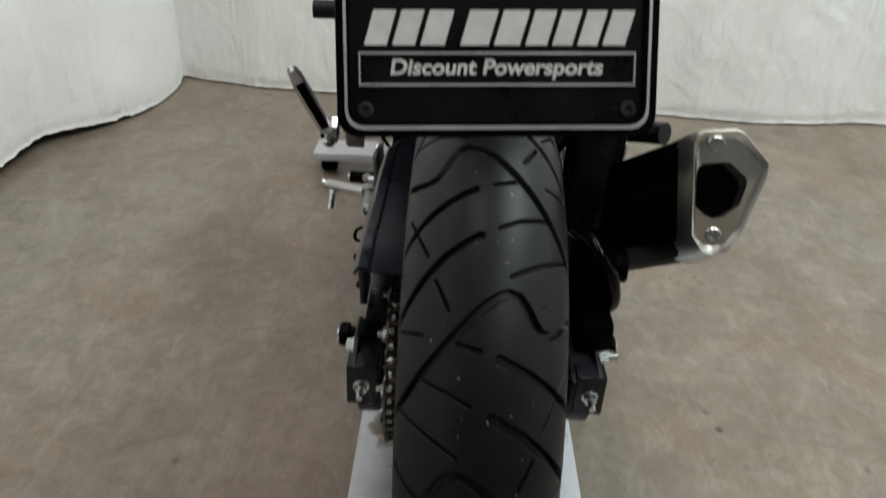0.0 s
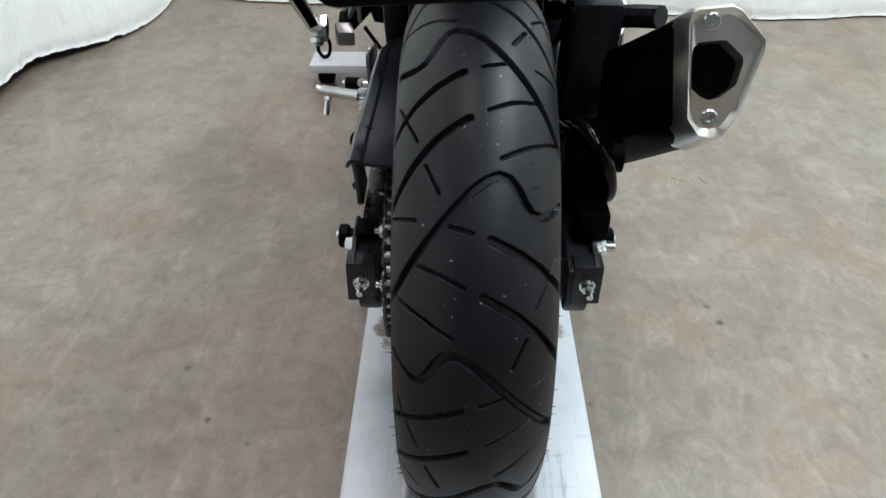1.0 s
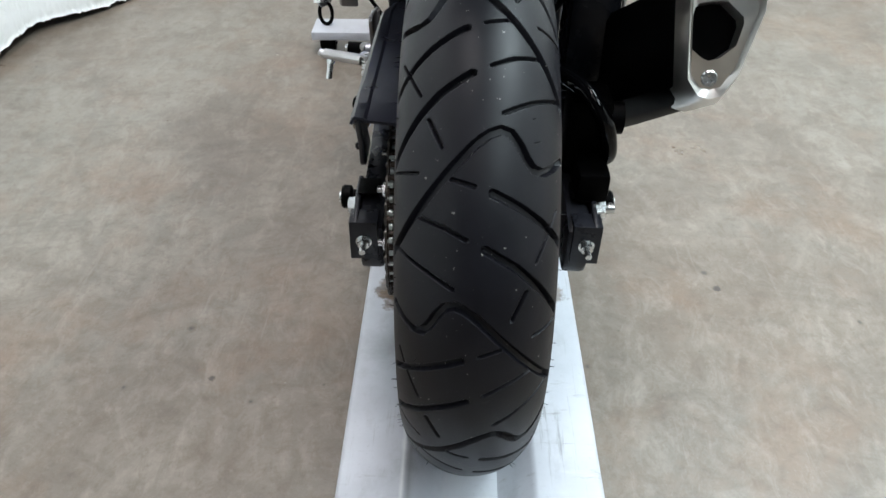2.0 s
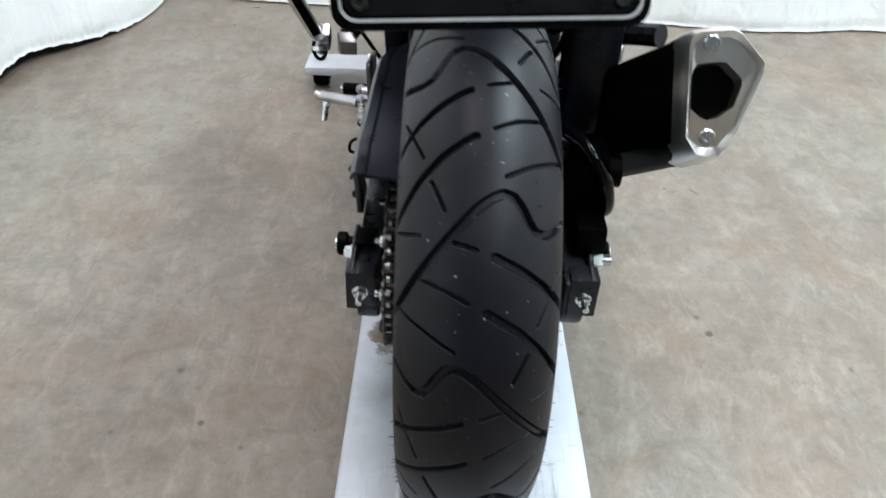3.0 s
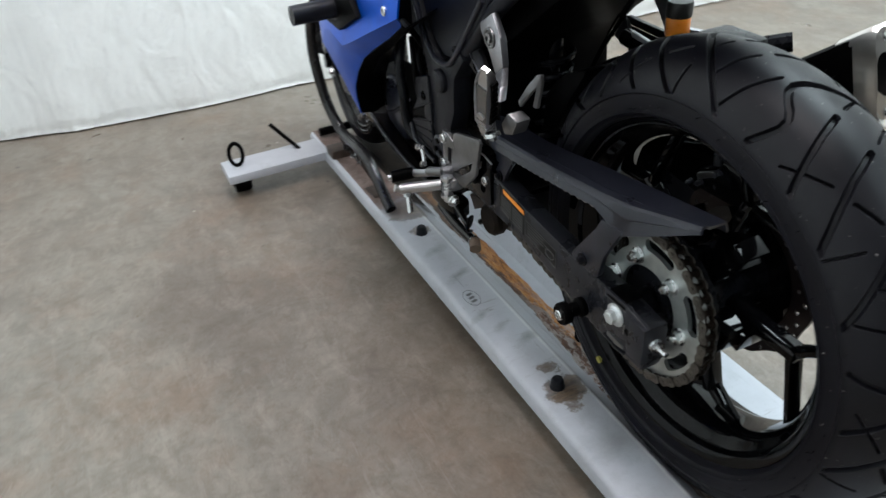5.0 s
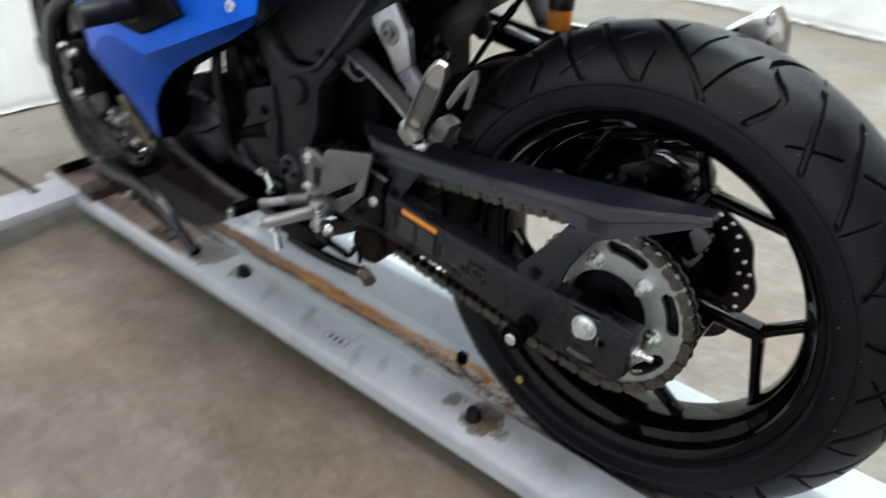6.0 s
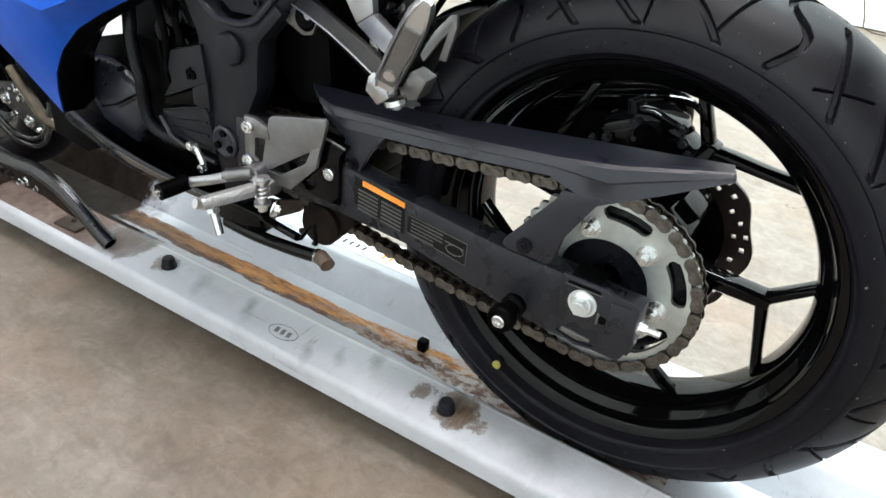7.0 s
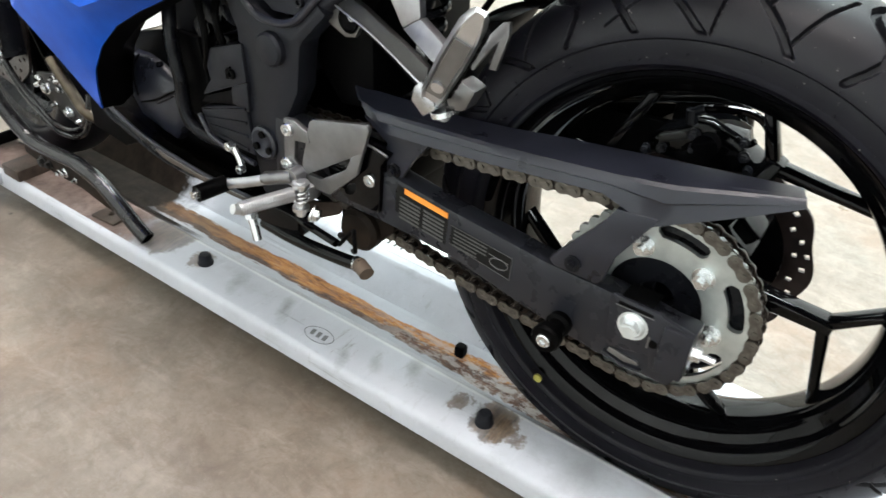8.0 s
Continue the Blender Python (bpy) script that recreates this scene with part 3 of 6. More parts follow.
# ---- the dolly under the motorcycle ----
def dolly():
    t = thing("motorcycle_dolly", (0, 0.6, 0), "grey painted steel motorcycle dolly with a rusty wheel groove", "dolly")
    outer, inner, groove = 0.1645, 0.08, 0.036
    half = [(-outer + 0.003, 0.037), (-outer, 0.04), (-outer, 0.062), (-outer + 0.0015, 0.0675), (-outer + 0.0045, 0.0715), (-outer + 0.009, RAIL_TOP), (-inner - 0.004, RAIL_TOP), (-inner, RAIL_TOP - 0.001), (-inner + 0.004, RAIL_TOP - 0.005),
            (-groove - 0.004, 0.033), (-groove, 0.0295)]
    top = half + [(-x, z) for x, z in half[::-1]]
    under = [(x * 0.975, z - 0.004) for x, z in top[::-1]]
    section = top + under
    stations = [-0.42 + 0.0435 * k for k in range(41)]
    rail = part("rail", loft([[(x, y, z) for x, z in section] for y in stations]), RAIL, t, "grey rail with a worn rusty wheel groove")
    # black plastic caps on the rail
    for cx, cy in ((-0.121, 0.159), (-0.116, 0.687), (0.123, 0.156), (0.121, 0.687)):
        prof = [(0.0125, 0), (0.0125, 0.004), (0.0105, 0.008), (0.0105, 0.014), (0.008, 0.018), (0.0002, 0.019)]
        part("cap", loft([[(cx + r * math.cos(a), cy + r * math.sin(a), RAIL_TOP - 0.0005 + h) for a in (2 * math.pi * k / 20 for k in range(20))] for r, h in prof]), PLASTIC, t, "black plastic cap")
    part("stop_block", box((-0.003, 0.267, 0.03), (0.012, 0.283, 0.05), 0.004), DARK, t, "small black rubber stop in the groove")
    # oval badge, bars in place of its letters
    bx, by = -0.13, 0.433
    ring = [(0.0145, 0.0), (0.0145, 0.0006), (0.0138, 0.0006), (0.0138, 0.0002)]
    badge = part("badge", loft([[(bx + r * math.cos(a), by + 1.75 * r * math.sin(a), RAIL_TOP + h) for a in (2 * math.pi * k / 32 for k in range(32))] for r, h in ring], caps=False), GREYINK, t, "small oval badge with dark outline")
    for k in range(3):
        yy = by - 0.014 + 0.011 * k
        part("badge_bar", turned(box((-0.0055, -0.0032, 0), (0.0055, 0.0032, 0.0005), 0.0001), Matrix.Translation((bx, yy + 0.0035, RAIL_TOP + 0.0002)) @ pose(0, 0, 0, 0, 0, 12)), GREYINK, badge)
    # paper label on the far flange
    label = part("paper_label", box((0.098, 0.24, RAIL_TOP), (0.164, 0.64, RAIL_TOP + 0.001), 0.0003), PAPER, t, "white printed label on the rail")
    for k, (y0, y1, xx, material) in enumerate(((0.3, 0.40, 0.118, PALEINK), (0.415, 0.45, 0.118, ORANGE), (0.47, 0.55, 0.118, PALEINK), (0.32, 0.5, 0.14, PALEINK))):
        bits = [box((xx - 0.006, y0 + 0.014 * i, RAIL_TOP + 0.001), (xx + 0.006, y0 + 0.014 * i + 0.005, RAIL_TOP + 0.0014), 0) for i in range(int((y1 - y0) / 0.014))]
        part("print", join(*bits), material, label)
    # cross arms with casters at the front
    for s in (-1, 1):
        lo, hi = sorted((s * 0.15, s * 0.421))
        arm = part("cross_arm", join(box((lo, 1.185, 0.047), (hi, 1.285, 0.07), 0.004)), RAIL, t, "flat grey steel arm")
        cx = s * 0.384
        part("caster_plate", box((cx - 0.022, 1.212, 0.042), (cx + 0.022, 1.258, 0.047), 0.002), STEEL, arm)
        part("caster_wheel", join(lathe([(cx - 0.021, 0.004), (cx - 0.021, 0.018), (cx - 0.016, 0.0215), (cx + 0.016, 0.0215), (cx + 0.021, 0.018), (cx + 0.021, 0.004)], 1.235, 0.0216, 28),
                                  cyl((cx - 0.024, 1.235, 0.021), (cx + 0.024, 1.235, 0.021), 0.004)), DARK, arm, "small black caster wheel")
        loop = [(cx + 0.017 * math.cos(a), 1.235, 0.104 + 0.03 * math.sin(a)) for a in (2 * math.pi * k / 20 for k in range(21))]
        part("tie_ring", tube(loop, 0.005, 10, 2), DARK, arm, "upright black steel ring")
        part("lever", cyl((s * 0.276, 1.281, 0.142), (s * 0.215, 1.25, 0.066), 0.0055, 10), DARK, arm, "short black steel lever")
    # rusty bracket and the bent black tubes that hold the front wheel
    plate = part("bracket_plate", turned(box((-0.0175, -0.0265, 0), (0.0175, 0.0265, 0.005), 0.002), pose(-0.131, 0.906, RAIL_TOP + 0.001, 0, 0, 4)), RUSTPLATE, t, "flat rusty bracket plate")
    part("bracket_bolt", bolt((-0.128, 0.907, RAIL_TOP + 0.006), (0, 0, 1), 0.005, 0.003), RUSTPLATE, plate)
    for s in (-1, 1):
        pts = [(s * 0.1395, 0.797, 0.084), (s * 0.14, 0.818, 0.096), (s * 0.14, 0.842, 0.113), (s * 0.14, 0.872, 0.134), (s * 0.14, 0.9, 0.15), (s * 0.141, 0.93, 0.16), (s * 0.141, 0.967, 0.165), (s * 0.142, 1.03, 0.162), (s * 0.144, 1.085, 0.17),
               (s * 0.154, 1.125, 0.22), (s * 0.163, 1.142, 0.3), (s * 0.165, 1.145, 0.36), (s * 0.164, 1.13, 0.42), (s * 0.16, 1.1, 0.47), (s * 0.13, 1.07, 0.5)]
        if s > 0:
            pts = pts[:7] + [(0.141, 1.03, 0.15), (0.14, 1.06, 0.12), (0.14, 1.075, 0.08)]
        hoop = part("wheel_hoop", tube(pts, 0.0128, 14, 10, hollow=True), BOOT, t, "bent glossy black steel tube")
        web = part("web_plate", prism([(1.12, 0.128), (1.04, 0.115), (0.96, 0.115), (0.9, 0.103), (0.862, 0.1), (0.862, 0.118), (0.9, 0.143), (0.955, 0.156), (1.04, 0.154), (1.12, 0.17)], s * 0.134, s * 0.14, 0.0015), DARKRUST, hoop, "dark steel web plate under the tube")
        for y, z, r, material in ((1.0, 0.13, 0.006, STEEL), (1.018, 0.124, 0.0045, STEEL), (1.045, 0.13, 0.0055, DARKALLOY), (1.065, 0.128, 0.008, DARKALLOY), (0.972, 0.126, 0.0035, STEEL)):
            part("web_bolt", bolt((s * 0.14, y, z), (s, 0, 0), r, 0.006, r * 1.4), material, web)
        part("cross_block", box((min(s * 0.10, s * 0.165), 1.12, RAIL_TOP), (max(s * 0.10, s * 0.165), 1.17, RAIL_TOP + 0.022), 0.003), RUSTPLATE, t)
    part("axle_bar", cyl((-0.15, 1.27, 0.09), (0.15, 1.27, 0.09), 0.011), DARK, t, "black bar across the front of the rail")
    t.location.x, t.rotation_euler.z = -0.0105, 0.0098      # stands a little askew
    return t


dolly()

# ---- the motorcycle ----
bike = thing("motorcycle", (0, 0.7, 0.03), "blue and black sport motorcycle standing on a grey dolly", "motorcycle")


# rear wheel
GROOVES = [  # (half-width in metres, outline of (across in degrees, round in degrees))
    (0.0033, [(-68, -3.0), (-56, -4.8), (-46, -5.8), (-37, -5.6), (-31, -4.0), (-26, -2.0), (-20, -0.4), (-14, 0.0), (-7, -0.6), (2, -2.2), (14, -5.2), (27, -8.6), (42, -12.6), (58, -17.0), (78, -22.0)]),
    (0.0030, [(-80, -20.0), (-62, -16.6), (-45, -14.0), (-27, -11.6), (-9, -9.6)]),
    (0.0030, [(-80, -34.0), (-64, -29.4), (-44, -24.6), (-26, -21.0), (-5, -18.0)]),
    (0.0013, [(3, -8.6), (17, -7.6)]), (0.0013, [(7, -16.6), (22, -14.8), (42, -13.3)]), (0.0013, [(15, -24.3), (35, -21.8), (62, -19.2)]),
    (0.0013, [(-34, -25.0), (-24, -29.6)]), (0.0007, [(-62, -12.0), (-41, -20.5)]), (0.0011, [(76, -5.5), (42, -6.4)]),
]


def tyre_mesh(name, cy, cz, wide, rim_r, deep, turn, steps=2160, tread=True):
    """Carcass with sunk tread grooves; deep: height of the round crown over the widest place."""
    across = 176 if tread else 40
    phi = np.linspace(-90, 90, across + 1)
    widest = rim_r + 0.0135
    side = [(0.8, 0.0), (0.79, 0.001), (0.82, 0.002), (0.9, 0.0042), (0.92, 0.0045), (0.955, 0.0062), (0.985, 0.0096)]
    xs = [-wide * k for k, _ in side] + list(wide * np.sin(np.radians(phi))) + [wide * k for k, _ in side[::-1]]
    rs = [rim_r + h for _, h in side] + list(widest + deep * np.cos(np.radians(phi))) + [rim_r + h for _, h in side[::-1]]
    xs, rs = np.array(xs), np.array(rs)
    n, lo = len(xs), len(side)
    th = np.arange(steps) * 2 * math.pi / steps
    depth = np.zeros((steps, n))
    if tread:
        ph = np.full(n, 999.0)
        ph[lo:lo + across + 1] = phi
        arc = np.radians(ph) * (wide + deep) / 2
        round_m = (widest + deep * 0.9)
        for rep in range(-4, 9):
            flip = 1 if rep % 2 == 0 else -1
            for half, pts in GROOVES:
                q = [(flip * math.radians(a) * (wide + deep) / 2, math.radians(b + turn - 27.0 * rep)) for a, b in pts]
                for (a0, b0), (a1, b1) in zip(q, q[1:]):
                    du, dv = a1 - a0, (b1 - b0) * round_m
                    mid = (b0 + b1) / 2
                    off = (th - mid + math.pi) % (2 * math.pi) - math.pi
                    near = np.where(np.abs(off) * round_m < abs(dv) / 2 + 0.01)[0]
                    uu = arc[None, :] - a0
                    vv = ((off[near] + mid - b0) * round_m)[:, None]
                    t = np.clip((uu * du + vv * dv) / (du * du + dv * dv), 0, 1)
                    dist = np.hypot(uu - t * du, vv - t * dv)
                    d = np.clip((half + 0.0006 - dist) / 0.0009, 0, 1) * (0.0056 if half > 0.002 else 0.0042)
                    depth[near] = np.maximum(depth[near], np.where(np.isfinite(d), d, 0))
        depth *= np.clip((71 - np.abs(ph)) / 3, 0, 1)[None, :]
    shoulder = np.zeros(n)
    shoulder[lo:lo + across + 1] = np.where(np.abs(phi) > 75, 0.002 + 0.0006 * np.clip((np.abs(phi) - 75) / 10, 0, 1), 0.0)
    depth = np.maximum(depth, shoulder[None, :]) if tread else depth
    nx = np.gradient(rs), np.gradient(xs)
    ln = np.hypot(*nx)
    px = xs[None, :] + depth * (nx[0] / ln)[None, :]
    pr = rs[None, :] - depth * (nx[1] / ln)[None, :]
    co = np.stack([px, cy - pr * np.cos(th)[:, None], cz + pr * np.sin(th)[:, None]], axis=2).reshape(-1, 3)
    i, j = np.meshgrid(np.arange(steps), np.arange(n - 1), indexing="ij")
    i2 = (i + 1) % steps
    quads = np.stack([i * n + j, i2 * n + j, i2 * n + j + 1, i * n + j + 1], axis=2).reshape(-1, 4)
    me = bpy.data.meshes.new(name)
    me.vertices.add(len(co))
    me.vertices.foreach_set("co", co.astype(np.float32).ravel())
    me.loops.add(quads.size)
    me.loops.foreach_set("vertex_index", quads.astype(np.int32).ravel())
    me.polygons.add(len(quads))
    me.polygons.foreach_set("loop_start", np.arange(0, quads.size, 4, dtype=np.int32))
    me.update(calc_edges=True)
    me.validate()
    me.materials.append(RUBBER)
    me.shade_smooth()
    me.set_sharp_from_angle(angle=radians(40))
    return me


def polar(y0, z0, r, deg):
    a = radians(deg)
    return (y0 - r * math.cos(a), z0 + r * math.sin(a))


def spoke_bm(cy, cz, deg, hub_r, fork_r, rim_r, spread, x, thick):
    """A bar from the hub that forks in two before the rim."""
    def bar(r0, a0, r1, a1, w0, w1, h):
        p, q = Vector((0, *polar(cy, cz, r0, a0))), Vector((0, *polar(cy, cz, r1, a1)))
        d = (q - p).normalized()
        s = Vector((0, -d.z, d.y))
        rings = []
        for c, w in ((p, w0), ((p + q) / 2, (w0 + w1) / 2.1), (q, w1)):
            rings.append([c + s * a * w + Vector((x + b * h, 0, 0)) for a, b in ((-1, -0.6), (-0.6, -1), (0.6, -1), (1, -0.6), (1, 0.7), (0.75, 1), (-0.75, 1), (-1, 0.7))])
        return loft(rings)
    return join(bar(hub_r, deg, fork_r + 0.004, deg, 0.0115, 0.0085, thick), bar(fork_r - 0.005, deg, rim_r, deg + spread[0], 0.0066, 0.0052, thick * 0.8),
                bar(fork_r - 0.005, deg, rim_r, deg + spread[1], 0.0066, 0.0052, thick * 0.8))


def disc_bm(cy, cz, x, r0, r1, waves, thick=0.0045):
    """A wavy brake disc with drilled holes."""
    steps, rings = 240, 11
    bm = bmesh.new()
    rows = []
    for k in range(steps):
        a = 360.0 * k / steps
        edge = r1 + 0.0028 * math.cos(radians(a * waves))
        rows.append([bm.verts.new((x, *polar(cy, cz, r0 + (edge - r0) * i / rings, a))) for i in range(rings + 1)])
    for k in range(steps):
        for i in range(rings):
            cell = k % 12
            if (cell in (2, 3) and i in (6, 7)) or (cell in (8, 9) and i in (8, 9) and (k // 12) % 2 == 0) or (cell in (8, 9) and i in (3, 4)):
                continue
            a, b = rows[k], rows[(k + 1) % steps]
            bm.faces.new((a[i], a[i + 1], b[i + 1], b[i]))
    bmesh.ops.recalc_face_normals(bm, faces=bm.faces)
    bmesh.ops.solidify(bm, geom=list(bm.faces), thickness=thick)
    return bm


def rear_wheel():
    prof = [(-0.0605, 0.2275), (-0.0585, 0.2305), (-0.055, 0.229), (-0.0535, 0.222), (-0.035, 0.219), (-0.022, 0.203), (0.022, 0.203), (0.035, 0.219), (0.0535, 0.222), (0.055, 0.229),
            (0.0585, 0.2305), (0.0605, 0.2275), (0.058, 0.2205), (0.054, 0.2165), (0.0525, 0.2155), (0.047, 0.2145), (0.042, 0.211), (0.036, 0.204), (0.029, 0.1985), (0.021, 0.195), (0.012, 0.1935), (-0.012, 0.1935), (-0.021, 0.195), (-0.029, 0.1985), (-0.036, 0.204), (-0.042, 0.211), (-0.047, 0.2145), (-0.0525, 0.2155), (-0.054, 0.2165), (-0.058, 0.2205)]
    wheel = part("rear_wheel", lathe(prof, steps=160), GLOSS, bike, "glossy black alloy wheel rim")
    ty = new("tyre", tyre_mesh("tyre", 0, AX, 0.0755, 0.2275, 0.072, 74.0))
    ty.parent = wheel
    tagged(ty, label="black rubber tyre with curved tread grooves")
    for k in range(5):
        part("spoke", bevelled(spoke_bm(0, AX, -2 + 72 * k, 0.045, 0.153, 0.198, (11, -30), -0.004, 0.013), 0.0024, 2, 35), GLOSS, wheel)
    part("hub", lathe([(-0.07, 0.012), (-0.07, 0.05), (-0.055, 0.058), (-0.025, 0.056), (-0.015, 0.05), (0.02, 0.046), (0.045, 0.05), (0.052, 0.052), (0.055, 0.012)], steps=48), SATIN, wheel)
    for k in range(5):
        m = Matrix.Translation((0, 0, AX)) @ pose(0, 0, 0, 72 * k + 34, 0, 0) @ Matrix.Translation((0, 0, -AX))
        part("hub_block", join(turned(box((-0.052, -0.02, AX + 0.05), (0.02, 0.02, AX + 0.088), 0.006), m), turned(box((-0.03, -0.013, AX + 0.085), (0.026, 0.013, AX + 0.098), 0.003), m)), GLOSS, wheel, "glossy black cast block of the hub")
    part("brake_disc", disc_bm(0, AX, 0.058, 0.086, 0.1165, 10), DISC, wheel, "drilled wavy steel brake disc")
    part("disc_carrier", lathe([(0.052, 0.04), (0.052, 0.086), (0.056, 0.086), (0.056, 0.04)], steps=60), GLOSS, wheel)
    # sprocket: toothed outline, six long slots, six studs
    teeth = 42
    bm = bmesh.new()
    x0, x1 = -0.101, -0.095
    steps = teeth * 12
    levels = [0.05, 0.062] + [0.0735 + 0.0012 * i for i in range(16)] + [0.095, 0.1005]
    rows = []
    for k in range(steps):
        a = 360 * k / steps
        ph = (k % 12) / 12.0
        tip = 0.1005 + 0.005 * max(0.0, math.sin(math.pi * ph)) ** 1.3
        rows.append([bm.verts.new((x0, *polar(0, AX, r, a))) for r in levels] + [bm.verts.new((x0, *polar(0, AX, tip, a)))])
    for k in range(steps):
        a = (360 * (k + 0.5) / steps - 21) % 60
        da = min(a, 60 - a)
        for i in range(len(levels)):
            r = (levels[i] + levels[min(i + 1, len(levels) - 1)]) / 2
            past = max(0.0, radians(da - 12.5) * 0.0825)
            if math.hypot(r - 0.0825, past) < 0.0082:
                continue
            p, q = rows[k], rows[(k + 1) % steps]
            bm.faces.new((p[i], p[i + 1], q[i + 1], q[i]))
    bmesh.ops.recalc_face_normals(bm, faces=bm.faces)
    bmesh.ops.solidify(bm, geom=list(bm.faces), thickness=0.006)
    part("sprocket", bm, SPROCKET, wheel, "zinc-plated steel rear sprocket")
    for k in range(6):
        y, z = polar(0, AX, 0.0635, 51 + 60 * k)
        part("sprocket_nut", bolt((-0.1005, y, z), (-1, 0, 0), 0.0085, 0.008, 0.0115, 0.006), STEEL, wheel)
    part("sprocket_carrier", lathe([(-0.094, 0.02), (-0.094, 0.073), (-0.087, 0.075), (-0.08, 0.094), (-0.07, 0.094), (-0.066, 0.06), (-0.066, 0.02)], steps=60), SATIN, wheel)
    # paint dot and chalk flecks on the sidewall
    y, z = 0.116, 0.1415
    part("paint_dot", lathe([(-0.0755, 0.0001), (-0.0755, 0.0056), (-0.072, 0.0056), (-0.072, 0.0001)], y, z, 20), YELLOW, wheel, "yellow paint dot on the sidewall")
    # moulding whiskers
    rng = random.Random(4)
    bits = []
    for k in range(150):
        a, ph = rng.uniform(0, 360), rng.choice((-86, -80, -70, 72, 80, 86, -40, 35)) + rng.uniform(-4, 4)
        x, r = 0.0755 * math.sin(radians(ph)), 0.241 + 0.072 * math.cos(radians(ph))
        p = Vector((x, *polar(0, AX, r, a)))
        out = Vector((math.sin(radians(ph)), -math.cos(radians(ph)) * math.cos(radians(a)), math.cos(radians(ph)) * math.sin(radians(a))))
        q = p + out * rng.uniform(0.003, 0.006) + Vector((rng.uniform(-1, 1), rng.uniform(-1, 1), rng.uniform(-1, 1))) * 0.0015
        bits.append(tube([p - out * 0.001, q], 0.0005, 4, smooth=False, r_end=0.0002))
    tagged(part("whisker", join(*bits), RUBBER, wheel), kind="stuff")
    part("valve", cyl((-0.01, *polar(0, AX, 0.192, -62)), (-0.028, *polar(0, AX, 0.166, -62)), 0.0045), DARK, wheel)
    # the tyre and rim stand a little right of the sprocket's true line
    for ob in (wheel, *wheel.children_recursive):
        ob.data.transform(Matrix.Translation((0, 0.003, 0.002) if ob.name.startswith("sprocket") else (-0.0065, 0.0005, 0.0015)))
    return wheel


rear_wheel()


def chain():
    """Drive chain: outer and inner links round both sprockets."""
    front, rf, rr = (0.54, 0.353), 0.0357, 0.1062
    dy, dz = front[0], front[1] - AX
    dist = math.hypot(dy, dz)
    tilt = math.atan2(dz, dy)
    lean = math.asin((rr - rf) / dist)
    span = dist * math.cos(lean)
    up = tilt + math.pi / 2 - lean
    dn = tilt - math.pi / 2 + lean
    wrap_r, wrap_f = (math.pi + 2 * lean) * rr, (math.pi - 2 * lean) * rf
    total = 2 * span + wrap_r + wrap_f
    count = int(total / 0.015875) // 2 * 2
    pitch = total / count

    def at(s):
        s %= total
        if s < span:
            p = (rr * math.cos(up), AX + rr * math.sin(up))
            d = (math.cos(up - math.pi / 2), math.sin(up - math.pi / 2))
            drop = -0.004 * math.sin(math.pi * s / span)
            return p[0] + d[0] * s, p[1] + d[1] * s + drop
        s -= span
        if s < wrap_f:
            a = up - s / rf
            return front[0] + rf * math.cos(a), front[1] + rf * math.sin(a)
        s -= wrap_f
        if s < span:
            p = (front[0] + rf * math.cos(dn), front[1] + rf * math.sin(dn))
            d = (math.cos(dn - math.pi / 2), math.sin(dn - math.pi / 2))
            drop = -0.012 * math.sin(math.pi * s / span)
            return p[0] + d[0] * s, p[1] + d[1] * s + drop
        s -= span
        a = dn - s / rr
        return rr * math.cos(a), AX + rr * math.sin(a)

    def link_mesh(name, half_w, thick):
        def plate(x):
            prof = []
            for k in range(7):
                a = math.pi / 2 + math.pi * k / 6
                prof.append((0.0071 * math.cos(a), 0.0071 * math.sin(a)))
            prof.append((pitch / 2, -0.0052))
            for k in range(7):
                a = -math.pi / 2 + math.pi * k / 6
                prof.append((pitch + 0.0071 * math.cos(a), 0.0071 * math.sin(a)))
            prof.append((pitch / 2, 0.0052))
            return prism(prof, x - thick / 2, x + thick / 2, 0)
        bits = [plate(-half_w), plate(half_w)]
        for yy in (0, pitch):
            bits.append(tube([(-half_w - thick * 0.5 - 0.0012, yy, 0), (half_w + thick * 0.5 + 0.0012, yy, 0)], 0.0026 if name == "outer" else 0.0049, 8, smooth=False))
        return mesh_of(name, join(*bits), CHAINSTEEL if name == "outer" else DARKCHAIN)

    meshes = (link_mesh("outer", 0.0078, 0.0019), link_mesh("inner", 0.0054, 0.0019))
    root = part("chain", cyl((-0.106, *front), (-0.09, *front), 0.031, 28), CHAINSTEEL, bike, "oily steel drive chain")
    for k in range(count):
        (y0, z0), (y1, z1) = at(k * pitch), at((k + 1) * pitch)
        ob = new("link", meshes[k % 2])
        ob.parent = root
        ob.matrix_basis = pose(-0.098, y0, z0, math.degrees(math.atan2(z1 - z0, y1 - y0)))


chain()


